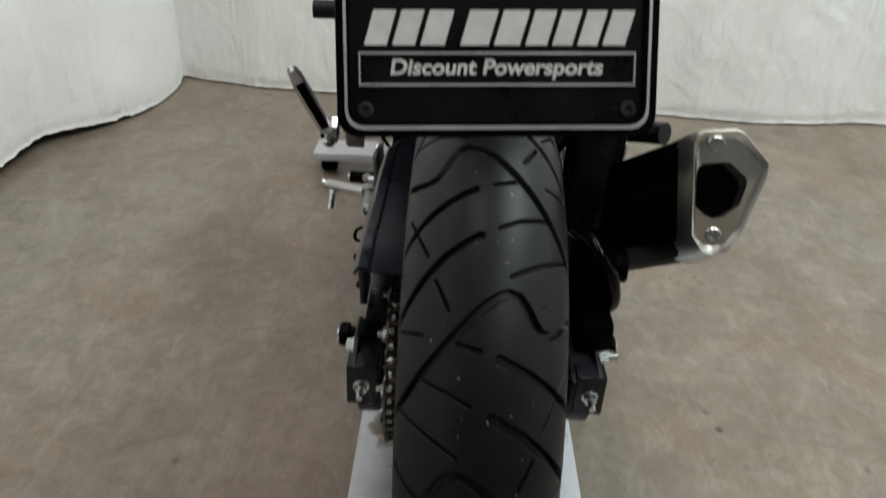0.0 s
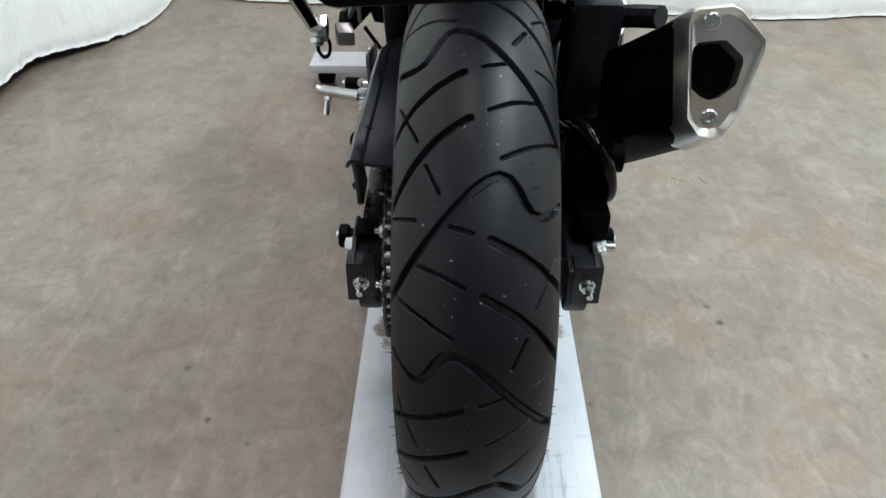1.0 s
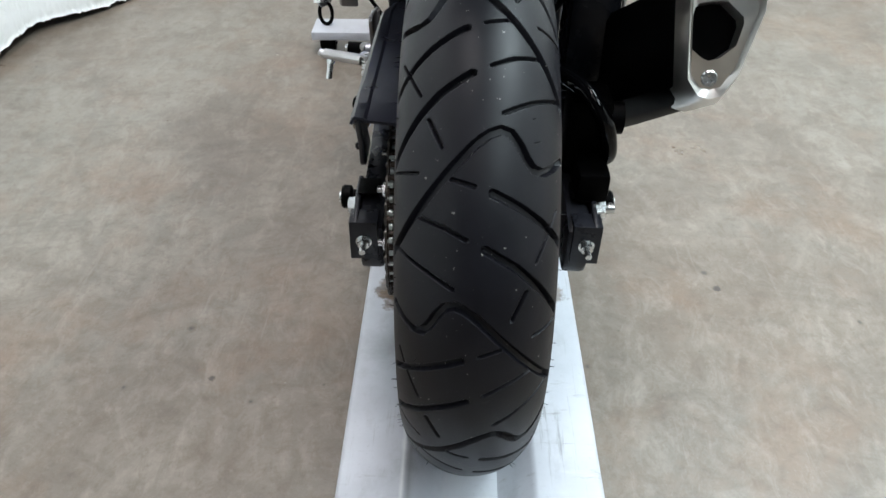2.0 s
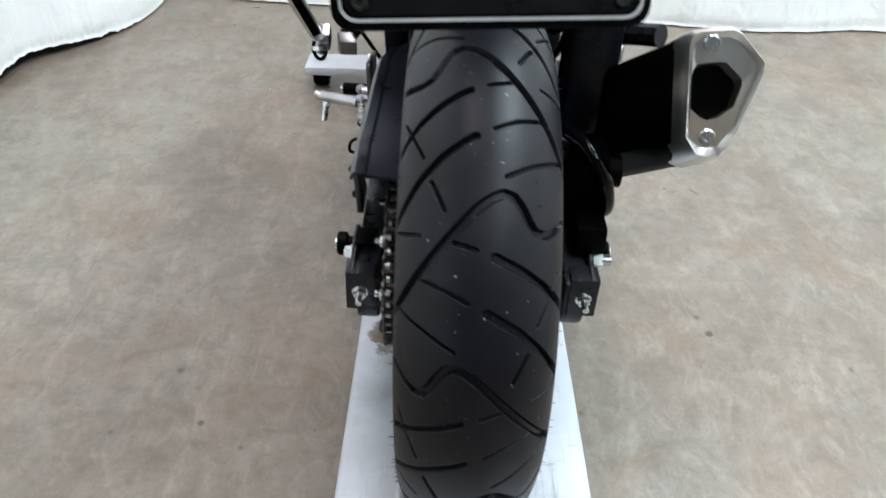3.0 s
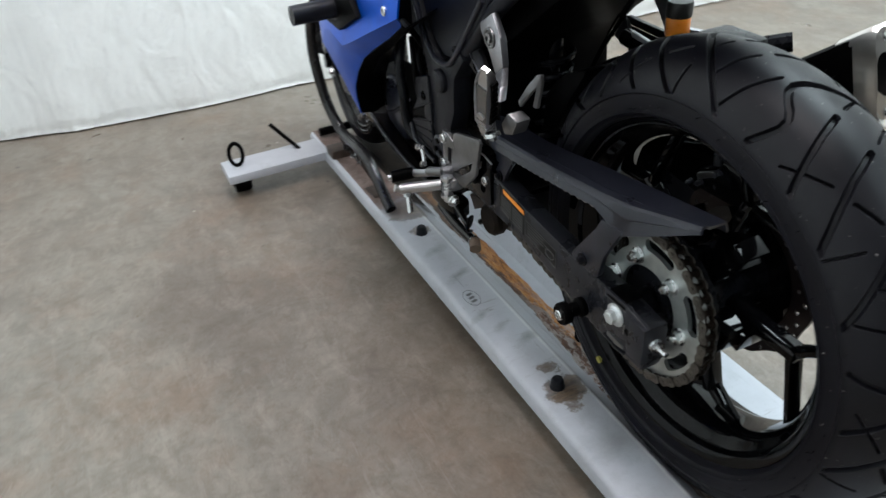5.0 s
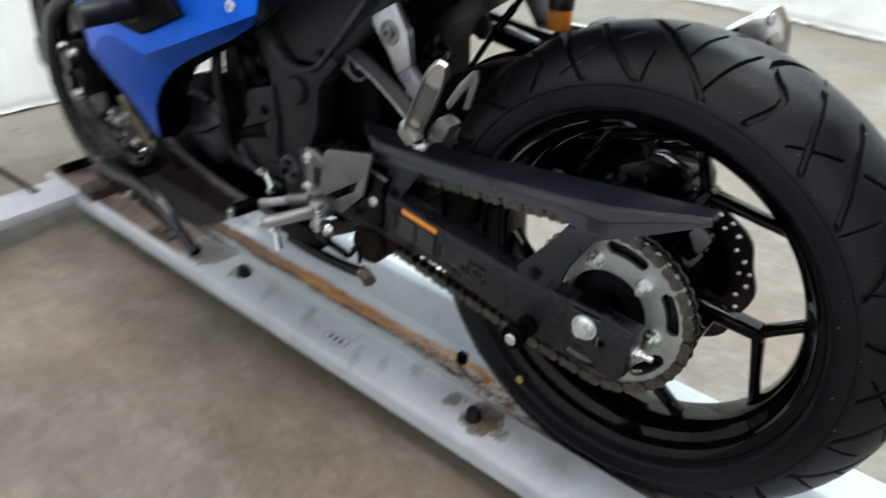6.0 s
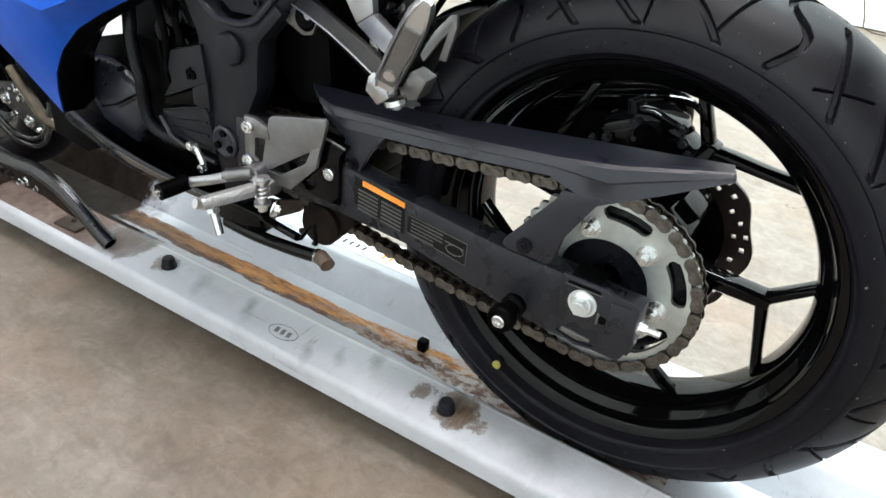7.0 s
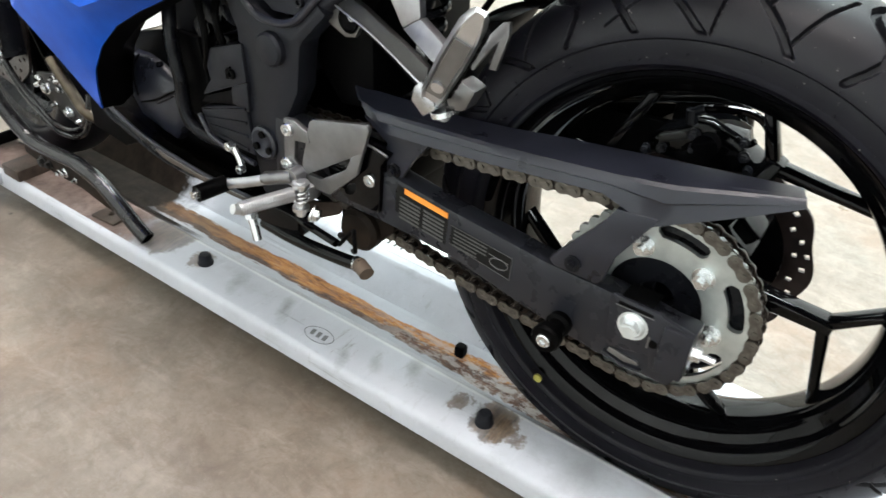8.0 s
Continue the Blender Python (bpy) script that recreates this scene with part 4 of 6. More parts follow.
def swingarm():
    top = [(0.5, 0.402), (0.42, 0.402), (0.33, 0.388), (0.24, 0.375), (0.11, 0.3615), (0.03, 0.3595), (-0.03, 0.352), (-0.058, 0.345)]
    low = [(-0.058, 0.297), (-0.05, 0.276), (0.04, 0.277), (0.13, 0.293), (0.226, 0.313), (0.33, 0.318), (0.5, 0.318)]
    arm = part("swingarm", join(prism(top + low, -0.142, -0.113, 0.006), prism(top + low, 0.113, 0.142, 0.006)), ARM, bike, "black steel swingarm")
    # near-black instead of arm paint: shade ahead of the wheel, put into the colour
    part("cross_tube", box((-0.113, 0.34, 0.325), (0.113, 0.44, 0.395), 0.008), DARK, arm)
    # added plate, keeps lit floor from showing between the spokes
    part("arm_brace", prism([(0.3, 0.383), (0.17, 0.43), (0.075, 0.44), (0.064, 0.425), (0.06, 0.364), (0.3, 0.364)], 0.115, 0.128, 0.004), DARK, arm, "added black plate that hides lit floor beside the arm")
    for s in (-1, 1):
        o = s * 0.144
        # end block with its adjuster plate and nut
        lo, hi = sorted((s * 0.153, s * 0.119))
        cap_poly = [(0.03, 0.3605), (0.026, 0.3645), (-0.024, 0.3635), (-0.027, 0.3605), (-0.06, 0.3545), (-0.061, 0.299), (-0.03, 0.293), (-0.026, 0.297), (-0.023, 0.31), (0.018, 0.3), (0.024, 0.306)]
        ad = part("axle_plate", bevelled(prism(cap_poly, s * 0.1425, s * 0.1485, 0), 0.0022, 2), ARM, arm, "black pressed end plate round the axle")
        part("end_block", box((lo, -0.0605, 0.2985), (hi, -0.031, 0.3545), 0.0022), ARM, arm)
        part("adjuster_nut", bolt((s * 0.136, -0.0605, 0.327), (0, -1, 0), 0.0075, 0.007, 0.0095, 0.014), STEEL, arm, "zinc adjuster nut and stud")
        part("top_slot", join(box((min(o, o + s * 0.0055), -0.017, 0.3555), (max(o, o + s * 0.0055), 0.02, 0.3595), 0.0012), box((min(s * 0.12, s * 0.146), -0.015, 0.3635), (max(s * 0.12, s * 0.146), 0.019, 0.3655), 0.0008)), DARK, ad, "dark slot along the top edge")
        # lighter grey strip along the slot's lower edge
        part("slot_edge", box((min(o, o + s * 0.0052), -0.019, 0.3538), (max(o, o + s * 0.0052), 0.022, 0.3552), 0.0005), GREYALLOY, ad, "bright edge of the slot")
        part("peep_hole", cyl((s * 0.1475, -0.0245, 0.326), (s * 0.1492, -0.0245, 0.326), 0.0046, 16, 0), DARK, ad, "dark round hole")
        part("hole_lip", box((min(s * 0.1475, s * 0.1497), -0.0205, 0.319), (max(s * 0.1475, s * 0.1497), -0.018, 0.3335), 0.0008), GREYALLOY, ad, "bright pressed tab")
        part("carrier_lip", prism([(0.018, 0.296), (0.0, 0.2935), (-0.014, 0.2925), (-0.016, 0.2885), (0.0, 0.285), (0.02, 0.289)], s * 0.116, s * 0.1445, 0.001), GREYALLOY, ad, "bright edge of the spacer")
        part("lower_lip", prism([(0.024, 0.289), (0.0, 0.283), (-0.02, 0.2855), (-0.02, 0.2825), (0.0, 0.28), (0.025, 0.286)], s * 0.12, s * 0.1465, 0.0006), ARM, ad)
    part("axle_head", join(bolt((-0.1475, 0.0, AX), (-1, 0, 0), 0.0098, 0.01, 0.0162, 0, False), cyl((-0.1495, 0, AX), (-0.1525, 0, AX), 0.0135, 28, 0.001, 0.011), cyl((-0.158, 0, AX), (-0.1605, 0, AX), 0.0062, 20, 0.001)), ZINC, arm, "large zinc axle bolt head")
    part("axle_nut", bolt((0.1475, 0.0, AX + 0.003), (1, 0, 0), 0.0135, 0.014, 0.0175, 0.012), STEEL, arm, "castle nut on the axle")
    # stand spools
    for s in (-1, 1):
        y, z = 0.077, 0.296
        sp = part("spool", lathe([(s * 0.142, 0.001), (s * 0.142, 0.014), (s * 0.149, 0.0145), (s * 0.152, 0.0105), (s * 0.164, 0.0105), (s * 0.167, 0.016), (s * 0.176, 0.0165), (s * 0.179, 0.0145), (s * 0.1785, 0.008), (s * 0.1785, 0.001)], y, z, 36), DARK, bike, "black plastic stand spool")
        part("spool_bolt", cap_screw((s * 0.1785, y, z), (s, 0, 0), 0.0078, 0.004), STEEL, sp)
    # warning labels, print as bars
    lab = part("warning_label", prism([(0.305, 0.3785), (0.232, 0.369), (0.232, 0.327), (0.305, 0.343)], -0.1428, -0.1422, 0), LABELBLACK, arm, "black warning label with an orange strip")
    part("orange_strip", prism([(0.293, 0.3775), (0.232, 0.3695), (0.232, 0.3625), (0.293, 0.3705)], -0.1434, -0.1426, 0), ORANGE, lab)
    bits = []
    for r in range(6):
        for c in range(2):
            y0 = 0.299 - 0.034 * c
            z0 = 0.365 - 0.0052 * r - 0.0042 * c
            bits.append(prism([(y0, z0), (y0 - 0.029, z0 - 0.0037), (y0 - 0.029, z0 - 0.0062), (y0, z0 - 0.0025)], -0.1433, -0.1427, 0))
    part("label_print", join(*bits), PALEINK, lab)
    lab = part("chain_label", prism([(0.226, 0.3555), (0.146, 0.3475), (0.146, 0.3195), (0.226, 0.332)], -0.1428, -0.1422, 0), LABELBLACK, arm, "black chain-slack label")
    bits = []
    for r in range(5):
        z0 = 0.352 - 0.0048 * r
        y1 = 0.178 if r < 3 else 0.19
        bits.append(prism([(0.222, z0), (y1, z0 - 0.1 * (0.222 - y1)), (y1, z0 - 0.1 * (0.222 - y1) - 0.0017), (0.222, z0 - 0.0017)], -0.1433, -0.1427, 0))
    oval = [(-0.143, 0.161 + 0.0115 * math.cos(a), 0.3335 + 0.0065 * math.sin(a)) for a in (2 * math.pi * k / 18 for k in range(19))]
    bits.append(tube(oval, 0.0007, 6, 1))
    bits.append(prism([(0.175, 0.342), (0.149, 0.339), (0.149, 0.338), (0.175, 0.341)], -0.1433, -0.1427, 0))
    for q in ([(0.227, 0.3565), (0.145, 0.3483), (0.145, 0.3475), (0.227, 0.3557)], [(0.227, 0.3325), (0.145, 0.3195), (0.145, 0.3187), (0.227, 0.3317)], [(0.1458, 0.348), (0.145, 0.348), (0.145, 0.319), (0.1458, 0.319)]):
        bits.append(prism(q, -0.1433, -0.1427, 0))
    part("label_print", join(*bits), PALEINK, lab)
    # the brake-side arm sits closer to the wheel
    for ob in (arm, *arm.children_recursive):
        for v in ob.data.vertices:
            if v.co.x > 0.09:
                v.co.x -= 0.012


swingarm()


def chain_guard():
    top = [(-0.1, 0.405, 0.4555), (-0.092, 0.36, 0.4545), (-0.09, 0.26, 0.4585), (-0.09, 0.2, 0.4655), (-0.09, 0.14, 0.4755), (-0.09, 0.06, 0.4865), (-0.09, 0.0, 0.4945), (-0.09, -0.05, 0.501), (-0.092, -0.095, 0.508)]
    fold = [(-0.128, 0.372, 0.4515), (-0.141, 0.34, 0.453), (-0.1425, 0.257, 0.4605), (-0.1425, 0.2, 0.465), (-0.142, 0.145, 0.4705), (-0.142, 0.06, 0.4805), (-0.142, 0.0, 0.491), (-0.139, -0.05, 0.504), (-0.136, -0.104, 0.5175)]
    low = [(-0.134, 0.36, 0.444), (-0.1455, 0.32, 0.4375), (-0.1465, 0.263, 0.4425), (-0.1465, 0.2, 0.4485), (-0.147, 0.141, 0.4555), (-0.1475, 0.063, 0.4655), (-0.148, 0.01, 0.45), (-0.144, -0.05, 0.482), (-0.138, -0.106, 0.513)]
    inner = [(x + 0.005, y, z - 0.014) for x, y, z in top]
    rows = []
    for i, a, b, c in zip(inner, top, fold, low):
        a, b, c = Vector(a), Vector(b), Vector(c)
        rows.append([Vector(i), a, a.lerp(b, 0.66), a.lerp(b, 0.73) + Vector((0, 0, 0.0024)), a.lerp(b, 0.93) + Vector((0, 0, 0.0026)), b, b.lerp(c, 0.35) + Vector((-0.0008, 0, 0)), b.lerp(c, 0.42) + Vector((0.0006, 0, 0)), c])
    fine = []
    for k in range(len(rows) - 1):
        for q in range(4):
            fine.append([p.lerp(r, q / 4) for p, r in zip(rows[k], rows[k + 1])])
    rows = fine + [rows[-1]]
    g = part("chain_guard", sheet(rows, 0.003), SLATE, bike, "slate-black plastic chain guard")
    for poly, x, at in (([(0.362, 0.443), (0.326, 0.421), (0.328, 0.404), (0.334, 0.375), (0.309, 0.3715), (0.29, 0.409), (0.266, 0.44)], -0.1325, (0.313, 0.3905)),
                        ([(0.045, 0.456), (0.053, 0.44), (0.1, 0.3775), (0.102, 0.371), (0.095, 0.366), (0.048, 0.3655), (0.042, 0.371), (0.035, 0.403), (0.003, 0.46)], -0.1435, (0.0755, 0.3785))):
        leg = part("mount", prism(poly, x - 0.005, x + 0.003, 0.0025), SLATE, g)
        part("screw", bolt((x - 0.005, *at), (-1, 0, 0), 0.0055, 0.005, 0.009), SATIN, leg)
    return g


chain_guard()


# right side: caliper, hose, muffler, reservoir
def brake_hoses():
    part("caliper_carrier", join(box((0.05, -0.035, 0.34), (0.07, 0.03, 0.44), 0.006), cyl((0.045, 0, AX), (0.075, 0, AX), 0.03, 28)), SATIN, bike, "dark grey cast caliper carrier")
    loop = [(0.09, 0.18, 0.45), (0.1, 0.08, 0.478), (0.117, 0.03, 0.482), (0.136, 0.012, 0.458), (0.146, 0.014, 0.428), (0.15, 0.026, 0.4), (0.142, 0.044, 0.39), (0.132, 0.055, 0.405), (0.12, 0.09, 0.43)]
    part("brake_hose", tube(loop, 0.0098, 12, 8), GLOSS, bike, "thick black rubber hose loop")


brake_hoses()


def hose_bracket():
    b = part("caliper_bracket", join(box((0.1, 0.03, 0.375), (0.152, 0.09, 0.47), 0.012), box((0.112, -0.02, 0.36), (0.15, 0.05, 0.4), 0.008), cyl((0.12, 0.05, 0.44), (0.165, 0.05, 0.44), 0.02)), DARK, bike, "black caliper bracket on the axle")
    part("bracket_bolt", bolt((0.152, 0.06, 0.4), (1, 0, 0), 0.007, 0.006), SATIN, b)


hose_bracket()


def muffler():
    back = Vector((0.231, -0.0105, 0.5715))
    ahead = Vector((-0.22, 0.78, -0.58)).normalized()
    nrm = Vector((-0.12, -0.97, 0.2)).normalized()
    up = Vector((-0.11, 0.21, 0.97))
    up = (up - nrm * up.dot(nrm)).normalized()
    side = up.cross(nrm).normalized()
    if side.x < 0:
        side = -side
    # outline of the end: (across, up)
    size = 0.88
    outline = [(-0.02, 0.073), (0.02, 0.073), (0.03, 0.067), (0.058, 0.032), (0.058, 0.018), (0.031, -0.058), (0.012, -0.085), (-0.004, -0.088), (-0.018, -0.082), (-0.031, -0.06), (-0.031, 0.058), (-0.028, 0.068)]
    outline = [(a * size, b * size) for a, b in outline]

    def ring(c, k, lift=0.0):
        return [c + side * (a * k) + up * (b * k) - nrm * lift for a, b in outline]
    order = [(-0.018, 0.031), (0.004, 0.032), (0.012, 0.031), (0.03, 0.012), (0.031, 0.004), (0.024, -0.02), (0.006, -0.033), (-0.006, -0.035), (-0.014, -0.031), (-0.025, -0.02), (-0.025, 0.018), (-0.023, 0.026)]
    order = [(a * size, b * size) for a, b in order]
    def body_ring(c, k, inward):
        return [c + side * (a * k * (inward if a < 0 else 1.0)) + up * (b * k) for a, b in outline]
    body_rings = [body_ring(back + ahead * d, k, w) for d, k, w in ((0.02, 0.965, 1.0), (0.06, 0.96, 1.25), (0.1, 0.965, 1.55), (0.2, 0.97, 2.2), (0.29, 0.96, 2.3), (0.36, 0.9, 2.0), (0.41, 0.5, 1.2))]
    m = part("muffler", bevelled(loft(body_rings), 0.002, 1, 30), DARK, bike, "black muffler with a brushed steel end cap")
    inner = [back + side * a + up * b for a, b in order]
    deep = [p + ahead * 0.014 for p in inner]
    rings = [ring(back + ahead * 0.05, 1.0), ring(back + ahead * 0.014, 1.0), ring(back + ahead * 0.005, 0.975), ring(back + nrm * 0.001, 0.915), ring(back + nrm * -0.0015, 0.84), ring(back + nrm * -0.0035, 0.8), inner, deep]
    cap = part("end_cap", loft(rings, caps=False), BRUSHED, m, "brushed steel end cap with a black outlet")
    part("outlet", loft([deep, [p + ahead * 0.012 + (back - p) * 0.08 for p in deep], [p + ahead * 0.06 + (back - p) * 0.1 for p in deep]]), DARK, m, "black outlet of the muffler")
    for a, b in ((-0.0035, 0.0465), (-0.0035, -0.0493)):
        part("cap_screw", cap_screw(back + side * a + up * b - nrm * 0.0035, nrm, 0.0088, 0.005), STEEL, cap)
    part("hanger", join(box((0.1, 0.12, 0.45), (0.16, 0.2, 0.6), 0.01), tube([(0.13, 0.18, 0.56), (0.17, 0.15, 0.575), (0.2, 0.12, 0.585)], 0.014, 10)), SATIN, bike, "black bracket that carries the muffler")
    part("pipe_cover", tube([(0.195, 0.19, 0.4), (0.185, 0.235, 0.365), (0.17, 0.3, 0.325), (0.14, 0.4, 0.275)], 0.036, 16), DARK, m, "black cover over the link pipe")
    part("exhaust_pipe", tube([(0.18, 0.28, 0.41), (0.15, 0.36, 0.33), (0.12, 0.48, 0.25), (0.06, 0.62, 0.23), (0.03, 0.75, 0.24)], 0.02, 16), BRUSHED, bike, "steel exhaust pipe under the engine")


muffler()


def reservoir():
    y, x, z = 0.249, 0.114, 0.602
    prof = [(0.0005, -0.026), (0.015, -0.026), (0.0175, -0.022), (0.0175, 0.003), (0.0165, 0.006), (0.0005, 0.006)]
    r = part("brake_reservoir", loft([[(x + q * math.cos(a), y + q * math.sin(a), z + h) for a in (2 * math.pi * k / 24 for k in range(24))] for q, h in prof]), AMBER, bike, "amber brake fluid reservoir with a black lid")
    prof = [(0.0178, 0.003), (0.0185, 0.005), (0.0185, 0.022), (0.017, 0.025), (0.0005, 0.025)]
    part("lid", loft([[(x + q * math.cos(a), y + q * math.sin(a), z + h) for a in (2 * math.pi * k / 24 for k in range(24))] for q, h in prof]), DARKALLOY, r)
    part("reservoir_hose", tube([(x, y, z - 0.025), (0.115, 0.258, 0.545), (0.115, 0.29, 0.5), (0.11, 0.34, 0.46)], 0.005, 8), DARK, bike)


reservoir()


# number plate and its holder
def plate_part():
    low, tilt = Vector((-0.0115, -0.283, 0.7275)), -22.0
    m = Matrix.Translation(low) @ pose(0, 0, 0, 0, 0, 4.5) @ pose(0, 0, 0, tilt, -1.0, 0)
    # plate lies in x and z of m, facing -y
    w, h, r = 0.0955, 0.108, 0.0125

    def rounded(w2, z0, z1, rad):
        pts = []
        for cx, cz, a0 in ((w2 - rad, z1 - rad, 0), (-w2 + rad, z1 - rad, 90), (-w2 + rad, z0 + rad, 180), (w2 - rad, z0 + rad, 270)):
            for k in range(5):
                a = radians(a0 + 22.5 * k)
                pts.append((cx + rad * math.cos(a), cz + rad * math.sin(a)))
        return pts

    def slab(outline, y0, y1):
        return turned(loft([[(x, y0, z) for x, z in outline], [(x, y1, z) for x, z in outline]]), m)

    def frame_bm(o, i, y0, y1, yi):
        return turned(loft([[(x, y1, z) for x, z in o], [(x, y0, z) for x, z in o], [(x * 0.995, y0 - 0.002, z) for x, z in o], [(x, y0 - 0.002, z) for x, z in i], [(x, yi, z) for x, z in i]], caps=False), m)
    holder = part("plate_holder", join(slab(rounded(w - 0.002, 0.002, h, r), -0.001, 0.006)), DARK, bike, "black number plate holder")
    pl = part("display_plate", slab(rounded(w - 0.004, 0.004, h - 0.002, r), -0.003, -0.0005), LABELBLACK, holder, "black display plate in place of a number plate")
    part("plate_frame", frame_bm(rounded(w, 0, h, r), rounded(w - 0.0085, 0.0085, h - 0.0085, r * 0.7), -0.004, 0.004, -0.003), DARK, holder, "black plate frame with a silver line")
    part("silver_line", frame_bm(rounded(w - 0.0045, 0.0045, h - 0.0045, r * 0.85), rounded(w - 0.0066, 0.0066, h - 0.0066, r * 0.76), -0.005, -0.0045, -0.0055), SILVERTRIM, holder)
    # slanted plain blocks in place of the trade name
    widths = [0.0165, 0.0165, 0.0175, 0.006, 0.02, 0.0185, 0.016, 0.015, 0.015, 0.0165]
    x = -0.08
    for i, wd in enumerate(widths):
        if i == 3:
            x += wd
            continue
        q = [(x + 0.001, 0.001), (x + wd - 0.0022, 0.001), (x + wd + 0.0038, 0.021), (x + 0.007, 0.021)]
        bm = turned(bevelled(loft([[(a, -0.0042, 0.0525 + b) for a, b in q], [(a, -0.003, 0.0525 + b) for a, b in q]]), 0.0008, 1), m)
        part("name_block", bm, SILVERPRINT, pl, "slanted white block of the trade mark")
        x += wd
    # boxed line with its words
    box_o, box_i = [(-0.0825, 0.03), (0.0825, 0.03), (0.0825, 0.0495), (-0.0825, 0.0495)], [(-0.0812, 0.0313), (0.0812, 0.0313), (0.0812, 0.0482), (-0.0812, 0.0482)]
    part("box_line", frame_bm(box_o, box_i, -0.003, -0.0025, -0.003), SILVERTRIM, pl)
    cu = bpy.data.curves.new("words", "FONT")
    cu.body, cu.size, cu.align_x, cu.align_y, cu.extrude, cu.shear = "Discount Powersports", 0.0126, "CENTER", "CENTER", 0.0004, 0.16
    cu.offset = 0.00032
    tmp = new("words", cu)
    me = bpy.data.meshes.new_from_object(tmp)
    bpy.data.objects.remove(tmp)
    me.transform(m @ Matrix.Translation((-0.001, -0.0036, 0.0405)) @ pose(0, 0, 0, 90, 0, 0) @ Matrix.Diagonal((1.1, 1, 1, 1)))
    me.materials.clear()
    me.materials.append(SILVERPRINT)
    words = new("lettering", me)
    words.parent = pl
    for sx in (-0.0785, 0.0785):
        part("plate_screw", cap_screw(m @ Vector((sx, -0.003, 0.016)), m.to_3x3() @ Vector((0, -1, 0)), 0.0048, 0.003), DARKALLOY, holder)
    for sx in (-1, 1):
        part("rubber_knob", cyl(m @ Vector((sx * (w + 0.002), 0.012, 0.107)), m @ Vector((sx * (w + 0.002), -0.002, 0.107)), 0.0075, 14), DARK, holder)
    arm = [m @ Vector((0, 0.01, 0.1)), Vector((0, -0.2, 0.87)), Vector((0, -0.08, 0.86)), Vector((0, 0.05, 0.83))]
    part("holder_arm", tube(arm, 0.03, 10, 6, squash=0.5), DARK, bike, "black arm that carries the plate holder")


plate_part()


# tail, inner fender, frame, engine
def rear_body():
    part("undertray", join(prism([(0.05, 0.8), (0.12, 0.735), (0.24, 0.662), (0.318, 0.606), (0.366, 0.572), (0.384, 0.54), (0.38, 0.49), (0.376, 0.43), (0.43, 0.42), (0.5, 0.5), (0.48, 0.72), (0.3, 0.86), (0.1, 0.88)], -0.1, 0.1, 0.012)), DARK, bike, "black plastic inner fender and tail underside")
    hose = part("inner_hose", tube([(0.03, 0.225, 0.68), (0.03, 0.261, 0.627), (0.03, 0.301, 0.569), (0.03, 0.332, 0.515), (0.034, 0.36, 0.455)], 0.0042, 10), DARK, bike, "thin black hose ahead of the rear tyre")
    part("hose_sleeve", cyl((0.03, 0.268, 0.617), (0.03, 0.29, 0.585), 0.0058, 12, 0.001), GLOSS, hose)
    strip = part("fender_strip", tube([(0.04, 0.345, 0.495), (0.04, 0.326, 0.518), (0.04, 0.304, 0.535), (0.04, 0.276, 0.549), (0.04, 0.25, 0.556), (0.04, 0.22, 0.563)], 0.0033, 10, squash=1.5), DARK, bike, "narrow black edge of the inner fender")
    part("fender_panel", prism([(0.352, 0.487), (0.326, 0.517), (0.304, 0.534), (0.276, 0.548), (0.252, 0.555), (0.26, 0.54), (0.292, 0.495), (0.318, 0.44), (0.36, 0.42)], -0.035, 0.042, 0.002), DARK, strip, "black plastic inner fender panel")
    for y, z in ((0.257, 0.556), (0.241, 0.56)):
        part("clip", tube([(0.04, y, z), (0.04, y + 0.001, z + 0.013), (0.04, y - 0.005, z + 0.015)], 0.0016, 6), DARK, strip)
    part("rear_subframe", join(*[tube([(s * 0.128, 0.46, 0.523), (s * 0.13, 0.40, 0.575), (s * 0.132, 0.33, 0.64), (s * 0.13, 0.2, 0.735), (s * 0.11, 0.05, 0.82)], 0.0125, 12) for s in (-1, 1)]), PLASTIC, bike, "black tube of the rear frame")
    sc = part("side_cover", bevelled(loft([[(x, y, z) for y, z in ((0.56, 0.575), (0.53, 0.545), (0.5, 0.528), (0.45, 0.532), (0.405, 0.575), (0.35, 0.645), (0.3, 0.7), (0.42, 0.76), (0.58, 0.74), (0.6, 0.64))] for x in (-0.134, -0.128, -0.1)]), 0.004, 2), PLASTIC, bike, "charcoal plastic side cover")
    part("cover_screw", cap_screw((-0.134, 0.457, 0.548), (-1, 0, 0), 0.006), SATIN, sc)


rear_body()


